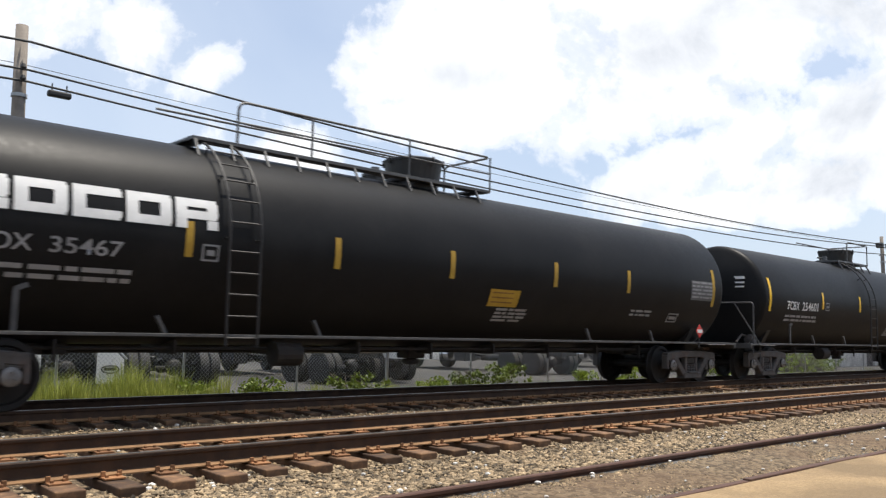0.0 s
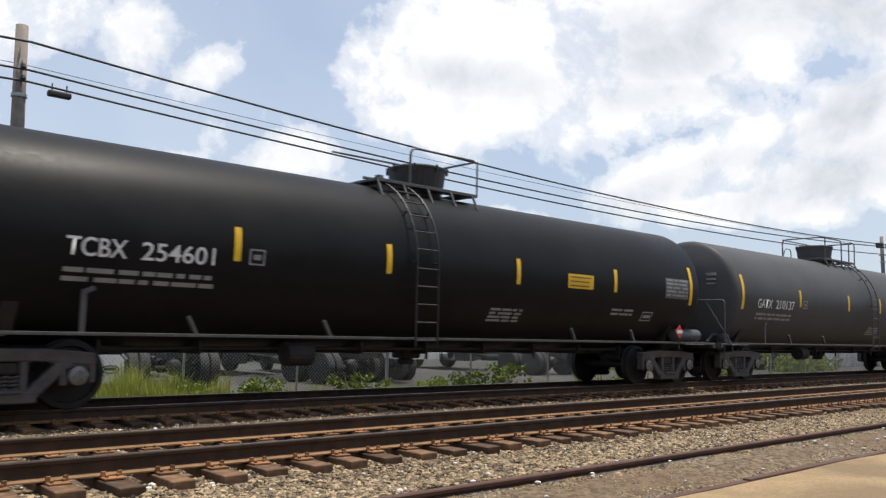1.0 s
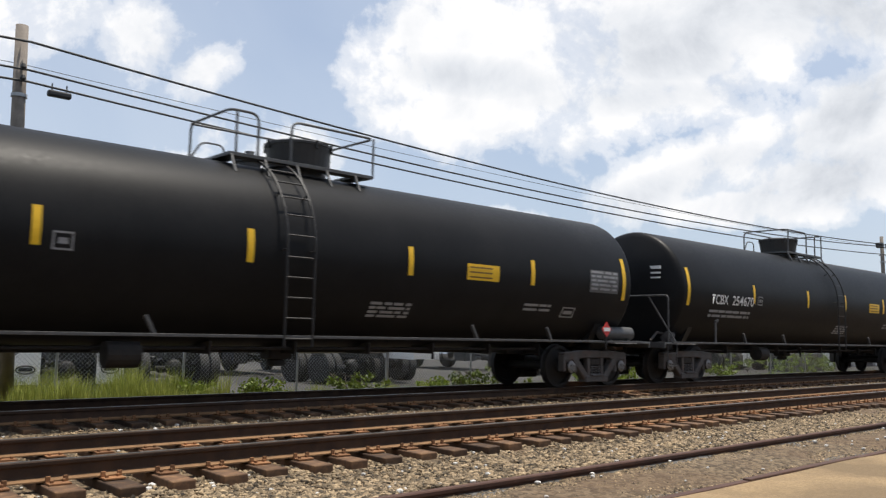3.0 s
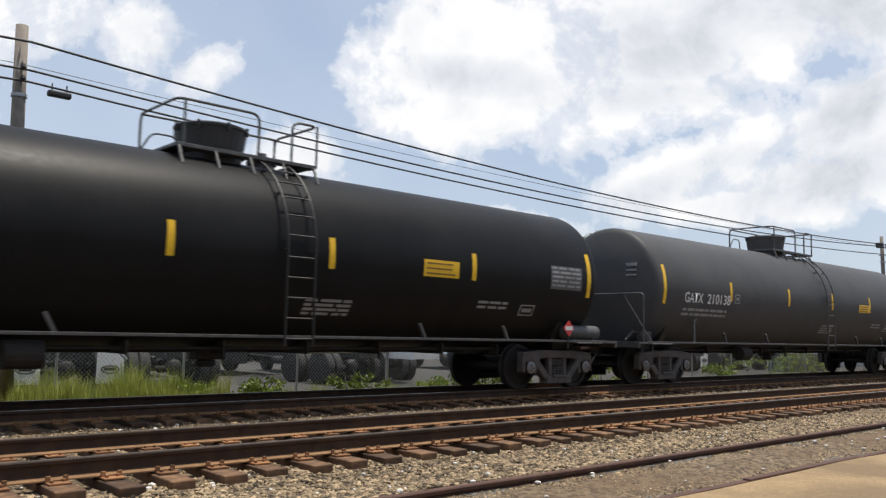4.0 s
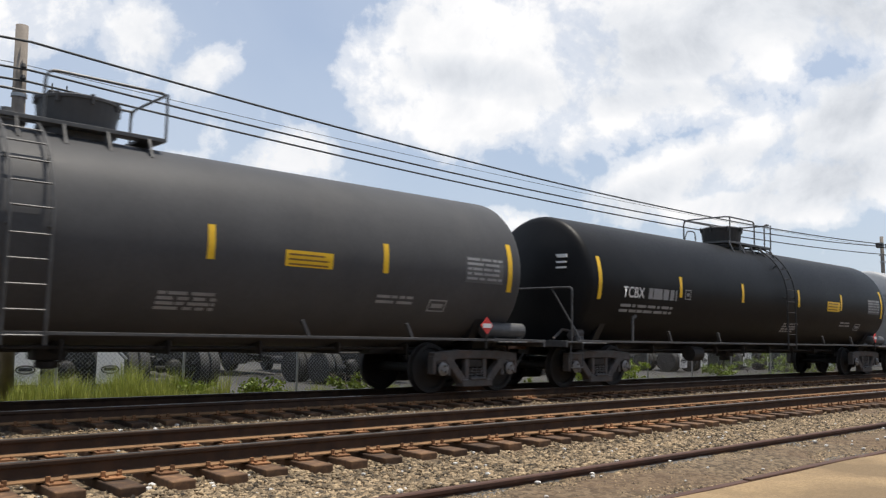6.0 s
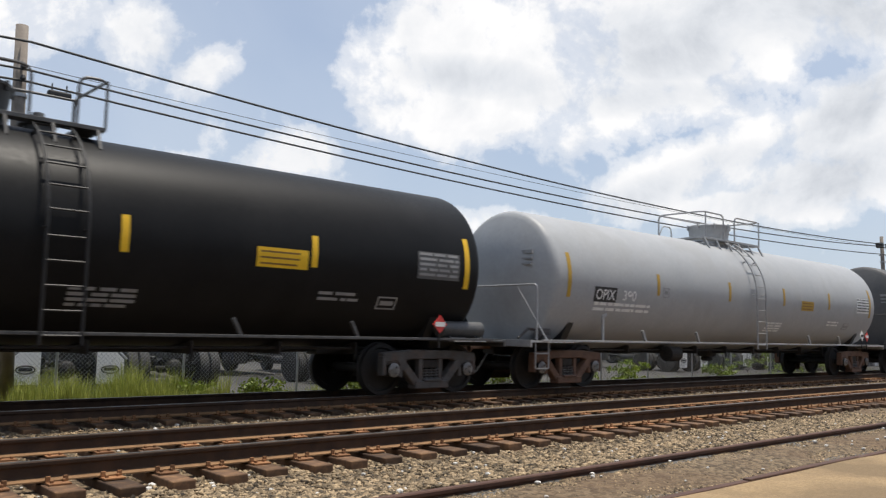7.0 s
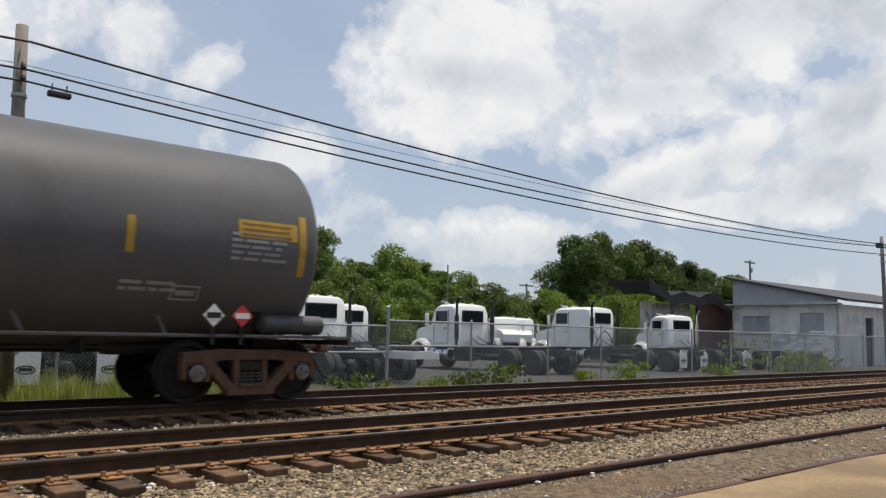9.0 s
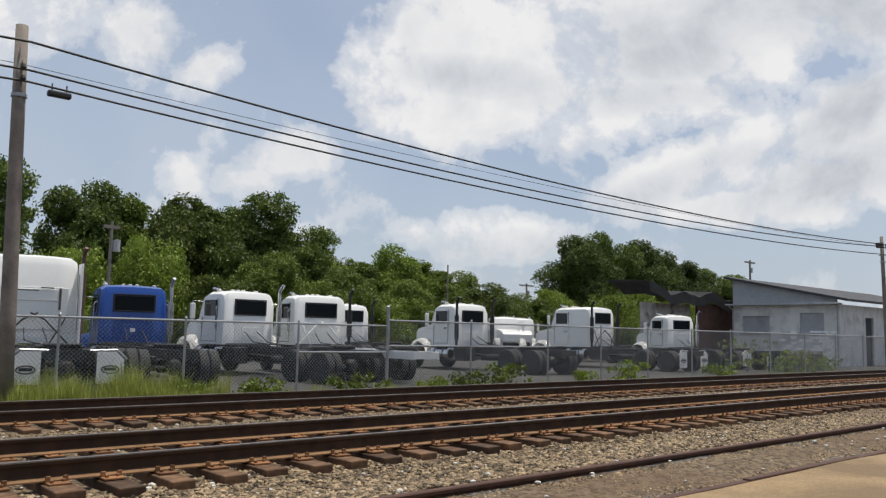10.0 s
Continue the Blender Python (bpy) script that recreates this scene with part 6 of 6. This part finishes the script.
def build_trees():
    kinds = [tree_proto(11, 13, 9, M["leafdeep"], 52000, leaf=0.125), tree_proto(12, 13, 8, M["leaf"], 52000, leaf=0.125), tree_proto(13, 10, 8.5, M["leaf"], 46000, leaf=0.125), tree_proto(14, 14, 12, M["leafdeep"], 70000, 0.1, 0.13), tree_proto(15, 5.5, 7, M["leaflight"], 26000, 0.05, 0.10)]
    full = [(13, 9), (13, 8), (10, 8.5), (14, 12), (5.5, 7)]
    names = ["tall dark-green broadleaf tree with a ragged crown", "tall green broadleaf tree", "rounded mid-green broadleaf tree", "broad dense dark-green tree", "light-green shrub at the foot of the trees"]
    places = [(8.5, 66, 11.5, 7, 0), (15.0, 67, 13.0, 7.5, 0), (23.2, 70, 13.0, 7, 0), (27.3, 72, 13.2, 6.5, 1), (31, 66, 10.8, 7, 2), (34.6, 72, 13.8, 8.5, 1), (39.6, 71, 13.8, 9, 0), (44.4, 70, 11.4, 7.5, 0),
              (48.5, 74, 9.6, 7, 2), (53.2, 74, 9.6, 7, 1), (59, 72, 10.4, 6.5, 2), (64.3, 74, 10.0, 8, 1), (70.2, 76, 8.6, 7, 2), (75, 86, 8.0, 7, 2), (80, 92, 7.0, 8, 1),
              (87.5, 68, 14.3, 10, 3), (93, 70, 15.2, 10, 3), (99, 70, 14.8, 11, 3), (105, 70, 14.2, 11, 3), (111, 71, 13.7, 11, 3), (118, 72, 13.2, 12, 3), (125, 72, 12.6, 12, 3), (132, 73, 12.1, 12, 3), (140, 74, 11.6, 12, 3), (150, 76, 11.2, 13, 3),
              (19, 60, 6.4, 5.5, 4), (24, 58, 7.4, 5, 4), (28.5, 56, 5.0, 6, 4), (33, 57, 7.0, 5, 2), (38, 58, 5.2, 6.5, 4), (43, 60, 6.8, 5, 2), (47, 61, 4.6, 6, 4), (52, 62, 6.2, 5, 2), (58, 62, 5.0, 6, 4), (63, 63, 6.6, 5.5, 2), (68, 64, 4.6, 6, 4), (73, 65, 6.0, 5.5, 2), (78, 66, 6.6, 6, 4), (82, 60, 6.0, 6, 4), (88, 60, 6.8, 6, 4), (93, 61, 5.0, 7, 4), (99, 61, 6.2, 6, 2), (106, 62, 5.6, 8, 4)]
    for k, (x, y, h, w, kind) in enumerate(places):
        fh, fw = full[kind]
        m = pose(x, y, -0.6, rz=k * 67 % 360) @ Matrix.Diagonal((w * 1.3 / fw, w * 1.3 / fw, h * 1.12 / fh, 1))
        tagged(copy_thing(kinds[kind], m), names[kind], "shrub" if kind == 4 else "tree", "trees behind the yard")
    for ob in kinds:
        for o in [*ob.children_recursive, ob]:
            bpy.data.objects.remove(o)


def build_weeds():
    gen = np.random.default_rng(8)
    verts, faces = [], []

    def blades(count, xr, yr, tall):
        for _ in range(count):
            x, y = gen.uniform(*xr), gen.uniform(*yr)
            z = bed_height(x, min(y, 16.2)) - 0.03
            h = tall * gen.uniform(0.35, 1.0) * max(0.35, 0.85 + 1.1 * noise.noise((x * 1.7, y * 1.7, 4)))
            a, lean = gen.random() * 6.28, gen.uniform(0.05, 0.45) * h
            c, s = math.cos(a), math.sin(a)
            w = gen.uniform(0.003, 0.008)
            i = len(verts)
            verts.extend([(x - s * w, y + c * w, z), (x + s * w, y - c * w, z), (x + c * lean * 0.4 + s * w * 0.8, y + s * lean * 0.4 - c * w * 0.8, z + h * 0.6),
                          (x + c * lean * 0.4 - s * w * 0.8, y + s * lean * 0.4 + c * w * 0.8, z + h * 0.6), (x + c * lean, y + s * lean, z + h)])
            faces.extend([(i, i + 1, i + 2, i + 3), (i + 3, i + 2, i + 4)])

    blades(20000, (2.0, 7.9), (14.7, 17.4), 0.70)
    blades(7500, (7.4, 14.0), (15.2, 16.9), 0.34)
    blades(5500, (13.0, 45.0), (15.2, 17.0), 0.32)
    me = bpy.data.meshes.new("grass")
    me.from_pydata(verts, [], faces)
    me.materials.append(M["grass"])
    tagged(new("grass", me), "tall bright green grass and weeds along the fence", "grass", kind="stuff")
    for x, y, r, h in ((11.45, 15.6, 0.55, 0.6), (9.1, 15.7, 0.40, 0.5), (7.55, 15.7, 0.35, 0.45), (15.5, 15.9, 0.5, 0.6), (16.9, 15.9, 0.5, 0.75), (22.6, 15.9, 0.6, 0.8), (14.2, 15.8, 0.35, 0.4), (37.5, 17.5, 0.9, 1.1), (39.3, 20.5, 1.1, 1.6), (41.4, 18.5, 1.2, 1.1), (43.6, 18.6, 0.8, 0.8), (20.2, 15.9, 0.4, 0.5), (28.5, 16.0, 0.5, 0.6)):
        n = 40
        cen = np.column_stack([gen.uniform(-r, r, n), gen.uniform(-r, r, n), gen.uniform(0.05, h, n)])
        v, f = leaf_cloud(cen, np.full(n, 0.14), 900, 0.05, gen)
        me = bpy.data.meshes.new("foliage")
        me.from_pydata(v.tolist(), [], f.tolist())
        bush = thing("weed_bush", pose(x, y, -0.46), "leafy green weed bush by the fence", "bush", "weeds along the fence")
        part("foliage", me, M["leaflight"], bush)
        bm = B()
        for k in range(7):
            tube(bm, [(0, 0, -0.02), (gen.uniform(-r, r) * 0.5, gen.uniform(-r, r) * 0.5, h * 0.5), (gen.uniform(-r, r), gen.uniform(-r, r), h)], 0.008, 5)
        part("stem", bm, M["bark"], bush)


build_ground()
build_track("main_track", YA, "far main track with rusty rails on timber ties")
build_track("second_track", YB, "near track with worn rails on timber ties")
build_siding()
TRAIN = build_train()
build_fence()
utility_pole(4.10, 15.6, -0.16, (6.05, 5.85))
utility_pole(44.1, 15.6, -0.34, (6.42, 6.30, 5.92), 0.8)
build_wires()
build_yard()
build_buildings()
build_scrap()
build_trees()
build_weeds()
build_stones()


# ---- what moves ----
def motions():
    for car, spec in TRAIN:
        walk(car, [(t, pose(spec["x"] - SPEED * t, YA, 0)) for t in (0.0, 5.0, 10.0)])
    per_step = math.degrees(SPEED / FPS / 0.457)
    for wheels, x in WHEELSETS:
        walk(wheels, [(k / FPS, pose(x, 0, 0.457) @ Euler((0, -radians(per_step * k), 0)).to_matrix().to_4x4()) for k in range(0, 301)])


motions()
